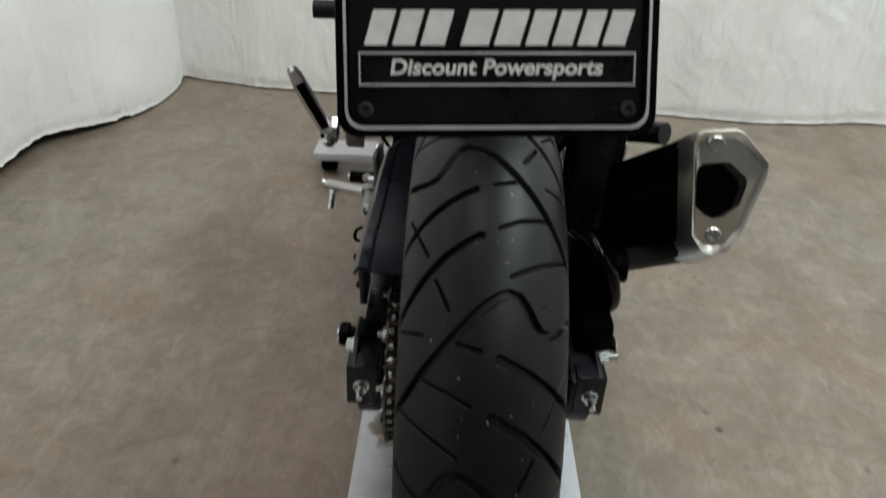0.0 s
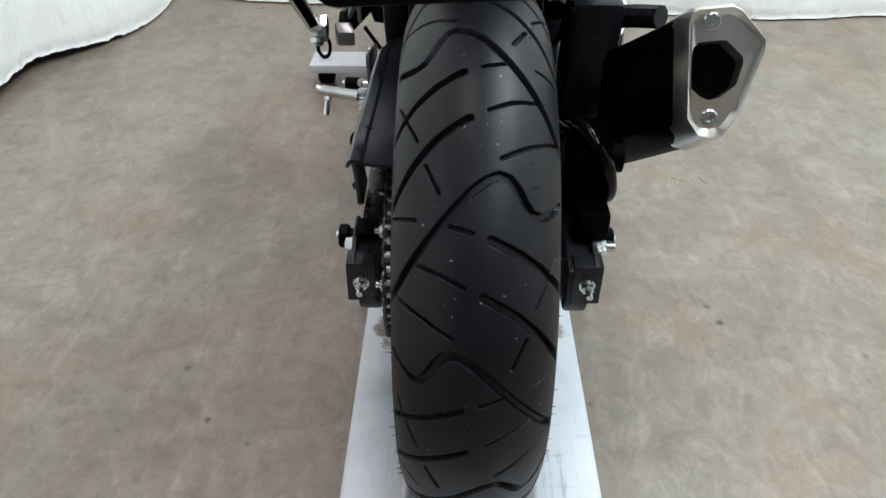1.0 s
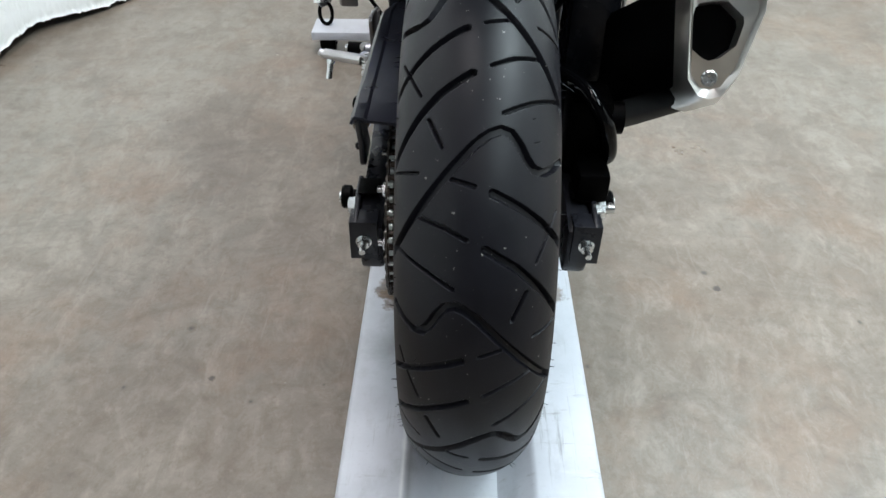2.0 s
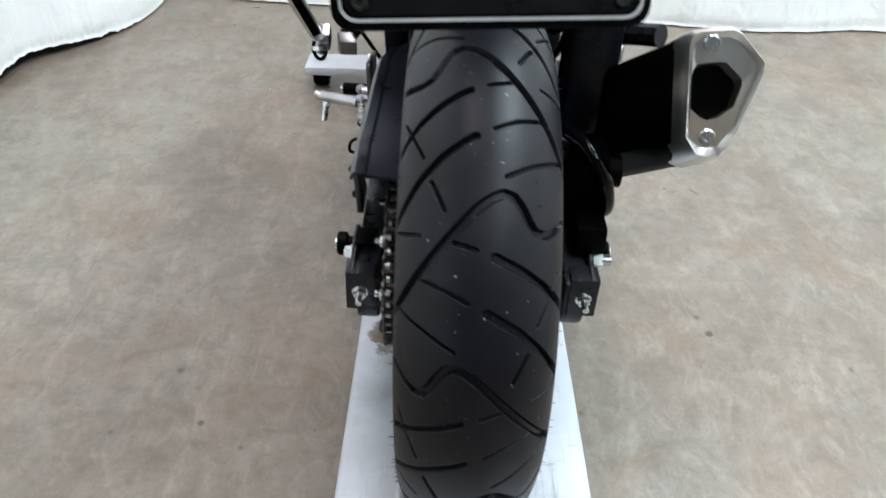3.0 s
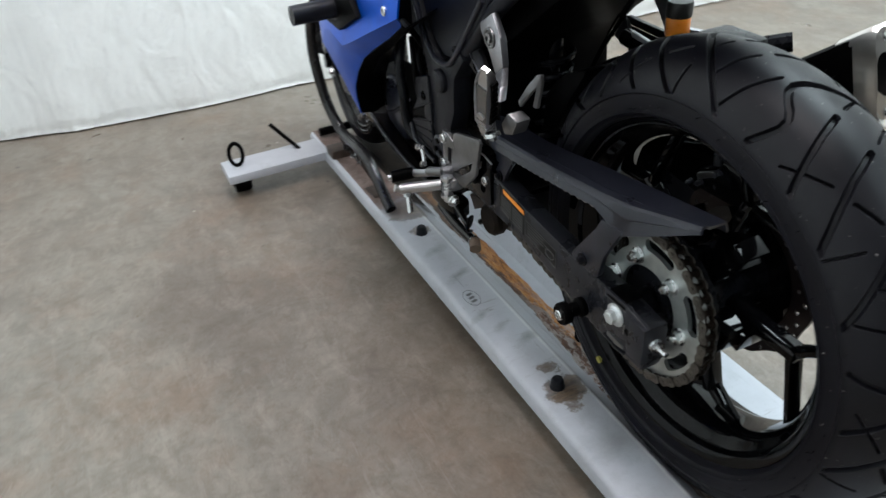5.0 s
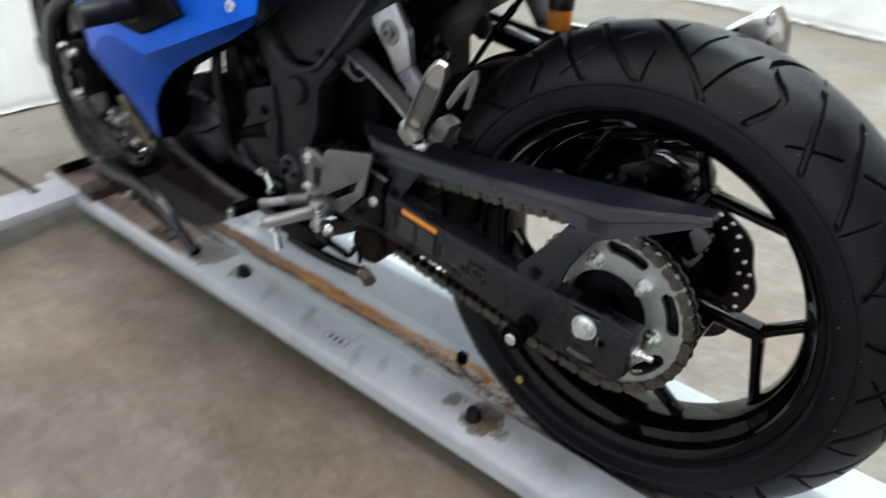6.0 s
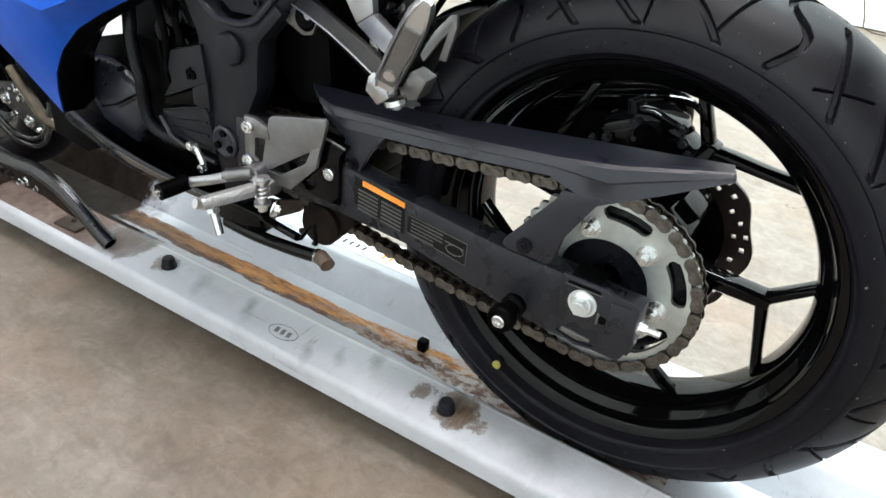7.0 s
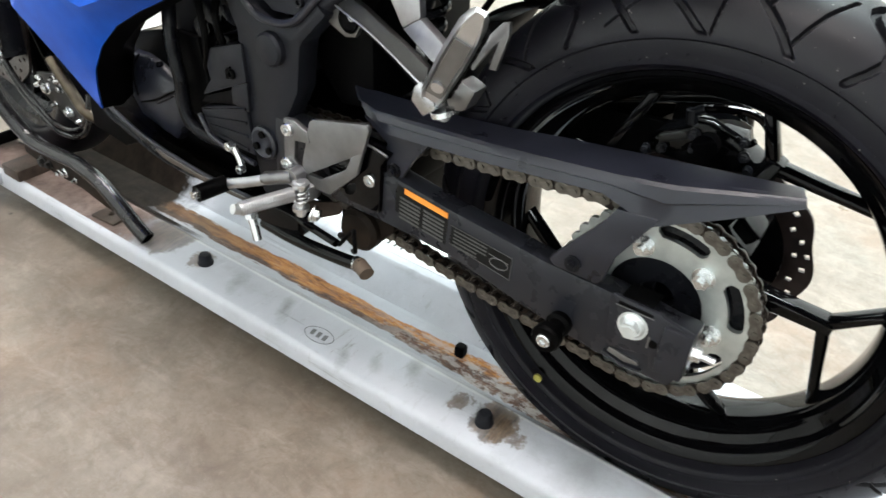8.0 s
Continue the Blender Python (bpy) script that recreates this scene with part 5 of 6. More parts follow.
def frame_plate():
    """Main frame, standing upright beside the engine."""
    poly = [(0.605, 0.637), (0.575, 0.573), (0.556, 0.525), (0.541, 0.495), (0.537, 0.455), (0.535, 0.428), (0.534, 0.389), (0.526, 0.338), (0.517, 0.287), (0.5, 0.269), (0.477, 0.27), (0.466, 0.305), (0.462, 0.36), (0.464, 0.403), (0.444, 0.443), (0.441, 0.475), (0.437, 0.502),
            (0.398, 0.543), (0.413, 0.555), (0.443, 0.524), (0.484, 0.516), (0.508, 0.526), (0.535, 0.562), (0.572, 0.637)]
    f = part("frame", join(prism(poly, -0.148, -0.114, 0.0075), prism(poly, 0.102, 0.136, 0.0075), box((-0.114, 0.46, 0.45), (0.102, 0.51, 0.5), 0.006)), PLASTIC, bike, "charcoal steel main frame")
    part("round_plug", lathe([(-0.146, 0.0005), (-0.146, 0.0205), (-0.1545, 0.02), (-0.158, 0.0175), (-0.1595, 0.01), (-0.1595, 0.0005)], 0.48, 0.487, 36), PLASTIC, f, "round black plastic plug")
    rim = [(-0.1495, 0.6, 0.669), (-0.1495, 0.574, 0.619), (-0.1495, 0.539, 0.559), (-0.1495, 0.513, 0.528), (-0.1495, 0.485, 0.5185), (-0.1495, 0.445, 0.526), (-0.148, 0.408, 0.562), (-0.145, 0.336, 0.647)]
    part("frame_rim", tube(rim, 0.0045, 10), SLATE, f, "smooth rounded edge of the frame")
    pivot = part("pivot_cover", lathe([(-0.141, 0.0005), (-0.141, 0.0225), (-0.152, 0.0215), (-0.154, 0.018), (-0.151, 0.009), (-0.151, 0.0005)], 0.503, 0.36, 36), SLATE, f, "black round pivot cover with three holes")
    for k in range(3):
        y, z = polar(0.503, 0.36, 0.0125, 90 + 120 * k)
        part("pivot_hole", cyl((-0.152, y, z), (-0.1555, y, z), 0.0048, 14, 0), DARK, pivot)


def engine():
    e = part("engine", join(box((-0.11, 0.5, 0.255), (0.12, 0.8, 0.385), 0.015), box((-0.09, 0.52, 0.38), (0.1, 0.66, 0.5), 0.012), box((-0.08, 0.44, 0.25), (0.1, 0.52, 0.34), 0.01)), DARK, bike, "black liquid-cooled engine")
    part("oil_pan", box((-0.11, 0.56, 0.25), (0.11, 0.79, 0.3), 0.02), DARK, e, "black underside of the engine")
    # dark block added to keep the space behind the hose black
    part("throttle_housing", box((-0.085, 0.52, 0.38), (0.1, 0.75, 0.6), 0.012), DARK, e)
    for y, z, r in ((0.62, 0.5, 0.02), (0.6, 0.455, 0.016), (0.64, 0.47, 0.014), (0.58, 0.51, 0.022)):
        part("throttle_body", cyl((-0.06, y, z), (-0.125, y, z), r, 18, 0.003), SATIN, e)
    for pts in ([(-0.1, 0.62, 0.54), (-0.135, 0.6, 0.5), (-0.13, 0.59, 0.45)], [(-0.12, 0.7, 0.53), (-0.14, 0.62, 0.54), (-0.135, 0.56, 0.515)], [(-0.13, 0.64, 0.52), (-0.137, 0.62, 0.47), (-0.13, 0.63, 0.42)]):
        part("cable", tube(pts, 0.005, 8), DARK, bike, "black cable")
    # dark panel added to close a gap of lit floor
    part("inner_panel", prism([(0.84, 0.3), (0.835, 0.398), (0.785, 0.426), (0.715, 0.448), (0.66, 0.45), (0.62, 0.29)], -0.118, -0.11, 0.003), DARK, bike, "added black panel behind the fairing")
    # dark filler where the air box would sit
    part("air_box", box((-0.11, 0.5, 0.48), (0.1, 0.645, 0.64), 0.015), DARK, bike, "added black block in the air box's place")
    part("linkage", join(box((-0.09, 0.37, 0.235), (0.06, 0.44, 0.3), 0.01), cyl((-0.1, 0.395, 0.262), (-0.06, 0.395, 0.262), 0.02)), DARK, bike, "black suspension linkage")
    coils = [tube([(0.03 * math.cos(a), 0.415 - 0.0035 * k + 0.03 * math.sin(a), 0.33 + 0.026 * k + 0.026 * a / 6.2832) for a in (6.2832 * q / 12 for q in range(13))], 0.006, 8, 2) for k in range(8)]
    part("shock_absorber", join(cyl((0, 0.42, 0.3), (0, 0.38, 0.6), 0.014), *coils), SATIN, bike, "rear spring and damper")


engine()


def rider_controls():
    # heel plate on the left, its mirror on the right
    for s in (-1, 1):
        x0, x1 = s * 0.155, s * 0.161
        main = prism([(0.422, 0.423), (0.416, 0.4285), (0.337, 0.448), (0.333, 0.442), (0.341, 0.411), (0.375, 0.388), (0.43, 0.35), (0.437, 0.352), (0.43, 0.385)], x0, x1, 0.0015)
        brace = prism([(0.341, 0.413), (0.349, 0.38), (0.39, 0.338), (0.437, 0.336), (0.437, 0.354), (0.404, 0.354), (0.366, 0.381), (0.356, 0.404)], x0, x1, 0.0015)
        ears = prism([(0.462, 0.416), (0.462, 0.35), (0.45, 0.335), (0.43, 0.335), (0.428, 0.352), (0.446, 0.366), (0.444, 0.392), (0.42, 0.396), (0.424, 0.41), (0.446, 0.418)], x0, x1 + s * 0.001, 0.0015)
        h = part("heel_guard", join(main, brace, ears), GREYALLOY, bike, "grey aluminium heel guard plate")
        for y, z in ((0.453, 0.405), (0.455, 0.359)):
            part("guard_bolt", cap_screw((x1 + s * 0.001, y, z), (s, 0, 0), 0.0085, 0.006), STEEL, h)
        part("peg_bracket", join(box((min(s * 0.15, s * 0.172), 0.413, 0.322), (max(s * 0.15, s * 0.172), 0.443, 0.343), 0.005), cyl((s * 0.176, 0.422, 0.304), (s * 0.176, 0.422, 0.352), 0.0058), cyl((s * 0.176, 0.422, 0.3455), (s * 0.176, 0.422, 0.35), 0.0105), cyl((s * 0.176, 0.422, 0.312), (s * 0.176, 0.422, 0.3165), 0.0105),
                                  *[tube([(s * 0.176 + 0.0082 * math.cos(a), 0.422 + 0.0082 * math.sin(a), 0.322 + 0.006 * k + 0.001 * a) for a in (0.55 * q for q in range(12))], 0.0016, 6, 2) for k in range(3)]), ALLOY, h, "bright cast peg bracket")
        part("hinge_bolt", bolt((s * 0.174, 0.405, 0.312), (s * -0.3, -1, -0.2), 0.008, 0.006, 0.011), STEEL, h)
        a, b = Vector((s * 0.186, 0.427, 0.336)), Vector((s * 0.25, 0.4446, 0.3385))
        peg = part("foot_peg", join(cyl(a, b, 0.0092, 14, 0.002, 0.0082), cyl(b, b + (b - a).normalized() * 0.008 + Vector((0, 0, 0.003)), 0.0062, 12, 0.002)), ALLOY, bike, "ribbed cast aluminium foot peg")
        d = (b - a) / 20
        for k in range(1, 20):
            c = a + d * k + Vector((0, -0.0004, 0.0005))
            part("rib", tube([c - d * 0.27, c + d * 0.27], 0.0093, 8, smooth=False), ALLOY, peg)
        part("feeler", join(cyl((s * 0.238, 0.4405, 0.333), (s * 0.242, 0.4265, 0.3), 0.0052, 12, 0.002), bolt((s * 0.2385, 0.4395, 0.33), (s * 0.1, -0.4, -1), 0.0078, 0.006)), STEEL, peg, "bright feeler bolt under the peg")
    # gear lever
    lever = part("gear_lever", join(tube([(-0.168, 0.447, 0.348), (-0.174, 0.475, 0.334), (-0.179, 0.51, 0.318), (-0.184, 0.545, 0.304)], 0.005, 10, squash=1.4), cyl((-0.16, 0.437, 0.351), (-0.178, 0.437, 0.351), 0.0105)), CASTGREY, bike, "grey gear shift lever with black rubber")
    part("lever_pivot", join(cyl((-0.174, 0.437, 0.3515), (-0.184, 0.472, 0.34), 0.0085), cyl((-0.184, 0.472, 0.34), (-0.1855, 0.477, 0.3385), 0.0055)), GREYALLOY, lever, "grey sleeve of the lever pivot")
    part("lever_rubber", cyl((-0.1835, 0.5495, 0.3025), (-0.222, 0.5565, 0.3012), 0.0112, 18, 0.003), DARK, lever, "black rubber sleeve")
    part("lever_tip", cyl((-0.222, 0.5565, 0.3012), (-0.228, 0.5575, 0.301), 0.0058, 12), STEEL, lever)
    part("shift_rod", join(tube([(-0.166, 0.532, 0.318), (-0.163, 0.542, 0.332), (-0.16, 0.556, 0.346)], 0.0042, 8), bolt((-0.163, 0.556, 0.347), (-1, 0, 0), 0.0062, 0.007), bolt((-0.165, 0.535, 0.322), (-1, 0, 0), 0.0062, 0.007)), STEEL, lever)


rider_controls()


def side_stand():
    st = part("side_stand", join(tube([(-0.14, 0.527, 0.23), (-0.15, 0.47, 0.237), (-0.158, 0.425, 0.246), (-0.168, 0.365, 0.26), (-0.176, 0.325, 0.272)], 0.0088, 12), box((-0.15, 0.455, 0.238), (-0.118, 0.55, 0.272), 0.006)), GLOSS, bike, "glossy black side stand folded up")
    part("stand_foot", tube([(-0.174, 0.331, 0.271), (-0.181, 0.315, 0.271), (-0.183, 0.311, 0.2705)], 0.0092, 14), BROWNRUBBER, st, "brown worn foot of the stand")
    part("stand_collar", cyl((-0.1715, 0.339, 0.267), (-0.1745, 0.33, 0.27), 0.0096), STEEL, st)
    part("stand_spring", tube([(-0.135, 0.5, 0.262), (-0.15, 0.43, 0.268), (-0.16, 0.38, 0.272)], 0.0055, 10), GLOSS, st)
    part("stand_hook", tube([(-0.16, 0.375, 0.272), (-0.17, 0.345, 0.31), (-0.185, 0.33, 0.315), (-0.188, 0.325, 0.3), (-0.175, 0.34, 0.287)], 0.0028, 8), DARK, st, "bent wire tang")


side_stand()


# fairing
def fairing():
    for s in (-1, 1):
        arch = [(0.205, 0.498, 0.588), (0.205, 0.548, 0.557), (0.202, 0.597, 0.533), (0.198, 0.655, 0.504), (0.2, 0.704, 0.474), (0.2, 0.743, 0.438), (0.201, 0.766, 0.4), (0.198, 0.775, 0.37), (0.189, 0.788, 0.333)]
        crease = [(0.224, 0.466, 0.612), (0.226, 0.52, 0.588), (0.227, 0.58, 0.562), (0.2275, 0.65, 0.531), (0.228, 0.728, 0.498), (0.226, 0.775, 0.5), (0.222, 0.82, 0.505), (0.216, 0.87, 0.49), (0.206, 0.93, 0.445)]
        mid = [((a[0] * 0.55 + c[0] * 0.45), (a[1] + c[1]) / 2, (a[2] + c[2]) / 2) for a, c in zip(arch, crease)]
        inward = [(a[0] - (0.006 + 0.024 * min(k / 3, 1)), a[1] - 0.001, a[2] - 0.003) for k, a in enumerate(arch)]
        rows = [[(s * x, y, z) for x, y, z in r] for r in (arch, mid, crease)]
        f = part("side_fairing", sheet(rows, 0.003), BLUE, bike, "glossy metallic blue side fairing")
        top = [(0.212, 0.462, 0.67), (0.212, 0.52, 0.672), (0.212, 0.6, 0.675), (0.211, 0.68, 0.68), (0.21, 0.76, 0.685), (0.208, 0.82, 0.69), (0.205, 0.88, 0.69), (0.2, 0.94, 0.68), (0.19, 1.0, 0.66)]
        halfway = [((a[0] + c[0]) / 2 + 0.002, (a[1] + c[1]) / 2, a[2] * 0.5 + c[2] * 0.5) for a, c in zip(crease, top)]
        rows = [[(s * x, y, z) for x, y, z in r] for r in (crease, halfway, top)]
        part("upper_panel", sheet(rows, 0.003), BLUE, f)
        # the blue panel's inward return, coloured near-black for its shade
        lining = [(0.13, 0.52, 0.6), (0.13, 0.56, 0.58), (0.13, 0.62, 0.55), (0.13, 0.68, 0.515), (0.13, 0.735, 0.471), (0.13, 0.76, 0.441), (0.13, 0.783, 0.41), (0.13, 0.79, 0.38), (0.13, 0.8, 0.335)]
        part("inner_lining", sheet([[(s * x, y, z) for x, y, z in r] for r in ([(x - 0.002, y, z + 0.001) for x, y, z in arch], inward, lining)], 0.002), DARK, f, "inward return of the fairing, blackened for shade")
        # dark panel added to fill a space that should look black
        part("lower_cowl", prism([(0.8, 0.25), (0.79, 0.33), (0.84, 0.37), (0.9, 0.37), (0.96, 0.31), (0.96, 0.22), (0.88, 0.21)], s * 0.1, s * 0.106, 0.002), DARK, f, "added black panel that darkens the space behind the front wheel")
        # air scoop and crash bobbin
        scoop = part("air_scoop", prism([(0.72, 0.53), (0.618, 0.578), (0.648, 0.604), (0.72, 0.6), (0.86, 0.585), (0.86, 0.535)], s * 0.222, s * 0.2345, 0.003), DARK, f, "black air scoop")
        part("crash_bobbin", join(cyl((s * 0.22, 0.735, 0.567), (s * 0.31, 0.735, 0.567), 0.0175, 24, 0.004), cyl((s * 0.22, 0.735, 0.567), (s * 0.235, 0.735, 0.567), 0.022, 24, 0.003)), PLASTIC, bike, "black crash bobbin")
        part("fairing_screw", cap_screw((s * 0.2215, 0.515, 0.612), (s, 0, 0), 0.008), STEEL, f)
    part("seat", bevelled(loft([[(x * w, y, z + dz) for x, dz in ((-1, -0.03), (-0.9, 0.02), (-0.5, 0.035), (0.5, 0.035), (0.9, 0.02), (1, -0.03))] for y, z, w in ((0.7, 0.79, 0.09), (0.55, 0.775, 0.14), (0.35, 0.8, 0.14), (0.25, 0.85, 0.1), (0.0, 0.9, 0.09), (-0.1, 0.93, 0.05))]), 0.004), PLASTIC, bike, "black seat")


fairing()


# front wheel and fork
def front_end():
    before = set(bike.children_recursive)
    cy, cz = 1.3, 0.325
    prof = [(-0.046, 0.2275), (-0.044, 0.2305), (-0.041, 0.229), (-0.04, 0.217), (-0.018, 0.2), (0.018, 0.2), (0.04, 0.217), (0.041, 0.229), (0.044, 0.2305), (0.046, 0.2275), (0.043, 0.212), (0.028, 0.205), (0.014, 0.191), (-0.014, 0.191), (-0.028, 0.205), (-0.043, 0.212)]
    w = part("front_wheel", lathe(prof, cy, cz, 120), SATIN, bike, "glossy black front wheel")
    ty = new("tyre", tyre_mesh("tyre", cy, cz, 0.057, 0.2275, 0.0535, 10.0, 300, False))
    ty.parent = w
    # twice the spokes, dark, added so less lit floor shows through the wheel
    for k in range(10):
        part("spoke", bevelled(spoke_bm(cy, cz, 20 + 36 * k, 0.03, 0.15, 0.2, (9, -11), 0.0, 0.014), 0.0015, 1, 35), DARK, w)
    part("hub", lathe([(-0.05, 0.012), (-0.05, 0.035), (0.05, 0.035), (0.05, 0.012)], cy, cz, 36), SATIN, w)
    for s in (-1, 1):
        part("brake_disc", disc_bm(cy, cz, s * 0.062, 0.1, 0.145, 10), DISC, w, "drilled wavy front brake disc")
        part("disc_carrier", lathe([(s * 0.05, 0.02), (s * 0.058, 0.03), (s * 0.058, 0.1), (s * 0.054, 0.1), (s * 0.05, 0.03)], cy, cz, 60), GLOSS, w)
        for k in range(8):
            y, z = polar(cy, cz, 0.098, 45 * k + 10)
            part("disc_rivet", cyl((s * 0.057, y, z), (s * 0.068, y, z), 0.007, 14, 0.001), STEEL, w, "bright disc rivet")
    for s in (-1, 1):
        fork = part("fork_leg", join(cyl((s * 0.095, 1.3, 0.3), (s * 0.095, 1.19, 0.62), 0.027, 24), cyl((s * 0.095, 1.19, 0.62), (s * 0.095, 1.14, 0.76), 0.0205, 24), box((min(s * 0.07, s * 0.12), 1.285, 0.295), (max(s * 0.07, s * 0.12), 1.35, 0.355), 0.01)), SATIN, bike, "fork leg of the front wheel")
    c = part("front_caliper", join(box((-0.1, 1.17, 0.27), (-0.05, 1.24, 0.37), 0.012), cyl((-0.1, 1.2, 0.34), (-0.112, 1.2, 0.34), 0.02), cyl((-0.1, 1.215, 0.295), (-0.112, 1.215, 0.295), 0.018)), SATIN, bike, "front brake caliper")
    for y, z in ((1.18, 0.278), (1.23, 0.362), (1.175, 0.362), (1.232, 0.28)):
        part("caliper_bolt", bolt((-0.1, y, z), (-1, 0, 0), 0.008, 0.008, 0.01), STEEL, c)
    rings = []
    for k in range(15):
        a = 15 + 10 * k
        rings.append([(x, *polar(cy, cz, r, a)) for x, r in ((-0.07, 0.3), (-0.055, 0.318), (0, 0.325), (0.055, 0.318), (0.07, 0.3))])
    part("front_fender", sheet(rings, 0.003), DARK, bike, "black front fender")
    # the handlebar is turned to the right
    turn = Matrix.Translation((0, cy, 0)) @ pose(0, 0, 0, 0, 0, -7) @ Matrix.Translation((0, -cy, 0))
    for ob in set(bike.children_recursive) - before:
        ob.data.transform(turn)
    part("radiator", box((-0.13, 0.88, 0.44), (0.13, 0.91, 0.72), 0.006), DARK, bike, "black radiator")


front_end()


def settle():
    """The machine stands a little askew on the dolly; the plate, the muffler and the rear wheel keep their places."""
    lean = Matrix(((1, -0.0176, 0.0177, 0.0009 - 0.0177 * AX), (0, 0.9641, -0.0057, 0.0039 + 0.0057 * AX), (0, 0.0092, 0.9704, 0.0296 * AX), (0, 0, 0, 1)))
    fixed = set()
    for ob in bike.children:
        if ob.name in ("rear_wheel", "plate_holder", "muffler", "holder_arm"):
            fixed |= {ob, *ob.children_recursive}
    for ob in bike.children_recursive:
        if ob.name.startswith("link"):
            ob.matrix_basis = lean @ ob.matrix_basis
        elif ob not in fixed:
            ob.data.transform(lean)


settle()


# ---- the parts of the left flank ----
frame_plate()


def engine_side():
    e = next(ob for ob in bike.children if ob.name == "engine")
    flank = [(0.764, 0.404), (0.739, 0.405), (0.713, 0.399), (0.692, 0.388), (0.672, 0.378), (0.671, 0.34), (0.679, 0.314), (0.695, 0.293), (0.728, 0.3), (0.765, 0.309), (0.781, 0.332), (0.793, 0.346), (0.784, 0.372)]
    mid_y, mid_z = 0.728, 0.352

    def ring(x, k):
        return [(x, mid_y + (y - mid_y) * k, mid_z + (z - mid_z) * k) for y, z in flank]
    cover = part("alternator_cover", bevelled(loft([ring(x, k) for x, k in ((-0.1, 1.03), (-0.132, 1.02), (-0.139, 0.97), (-0.144, 0.85), (-0.147, 0.55), (-0.148, 0.2))]), 0.0012, 2, 14), SLATE, e, "dark grey faceted engine side cover")
    part("cover_seam", join(tube([(-0.1462, 0.667, 0.379), (-0.149, 0.69, 0.366), (-0.1495, 0.717, 0.35), (-0.148, 0.752, 0.336)], 0.0016, 8), tube([(-0.1415, 0.749, 0.405), (-0.145, 0.76, 0.385), (-0.147, 0.762, 0.367), (-0.1475, 0.757, 0.345)], 0.0016, 8)), DARK, cover, "dark seam across the cover")
    part("cover_rib", tube([(-0.1472, 0.669, 0.374), (-0.1495, 0.69, 0.361), (-0.15, 0.712, 0.348)], 0.0022, 8), ARM, cover)
    for k in (2, 4, 6, 8, 10, 12):
        y, z = flank[k]
        part("cover_bolt", bolt((-0.133, mid_y + (y - mid_y) * 0.985, mid_z + (z - mid_z) * 0.985), (-1, 0, 0), 0.0045, 0.006), SATIN, cover)
    part("coolant_hose", tube([(-0.125, 0.69, 0.52), (-0.14, 0.672, 0.485), (-0.147, 0.666, 0.456), (-0.148, 0.662, 0.424), (-0.148, 0.656, 0.399), (-0.148, 0.657, 0.366), (-0.147, 0.651, 0.342), (-0.143, 0.632, 0.328), (-0.13, 0.6, 0.315)], 0.0092, 14), SATIN, bike, "thick black coolant hose")
    # front sprocket cover: an upper plate, a slot and a ribbed fan below it
    c = part("sprocket_cover", slab([(-0.15, 0.589, 0.459), (-0.153, 0.529, 0.481), (-0.154, 0.523, 0.434), (-0.15, 0.613, 0.39), (-0.147, 0.598, 0.415), (-0.147, 0.602, 0.432)], 0.03, 0.003), PLASTIC, bike, "charcoal plastic front sprocket cover")
    part("cover_slot", slab([(-0.149, 0.617, 0.379), (-0.149, 0.607, 0.391), (-0.151, 0.548, 0.418), (-0.151, 0.548, 0.397)], 0.02, 0.001), DARK, c, "dark slot in the cover")
    part("cover_bridge", slab([(-0.153, 0.552, 0.42), (-0.153, 0.523, 0.434), (-0.153, 0.523, 0.395), (-0.153, 0.552, 0.398)], 0.02, 0.0012), PLASTIC, c)
    part("cover_fan", slab([(-0.149, 0.62, 0.371), (-0.153, 0.529, 0.403), (-0.154, 0.517, 0.338), (-0.151, 0.57, 0.336), (-0.149, 0.604, 0.338), (-0.147, 0.622, 0.364)], 0.025, 0.0025), PLASTIC, c, "ribbed lower part of the cover")
    for k in range(4):
        y0, z0 = 0.616 - 0.006 * k, 0.37 - 0.0085 * k
        part("cover_rib", slab([(-0.1512, y0, z0), (-0.1555, 0.528, 0.4 - 0.0185 * k), (-0.1555, 0.528, 0.3962 - 0.0185 * k), (-0.1512, y0, z0 - 0.0022)], 0.004, 0.0006), PLASTIC, c)
    part("cover_lip", tube([(-0.152, 0.62, 0.362), (-0.155, 0.605, 0.348), (-0.156, 0.595, 0.34), (-0.156, 0.556, 0.331), (-0.156, 0.516, 0.328)], 0.0036, 10), SLATE, c, "grey edge of the cover")
    part("cover_screw", join(cap_screw((-0.1525, 0.548, 0.438), (-1, 0, 0), 0.0062, 0.004), tube([(-0.1535, 0.556, 0.43), (-0.1535, 0.557, 0.441), (-0.1535, 0.55, 0.446)], 0.0014, 6)), DARK, c)


engine_side()


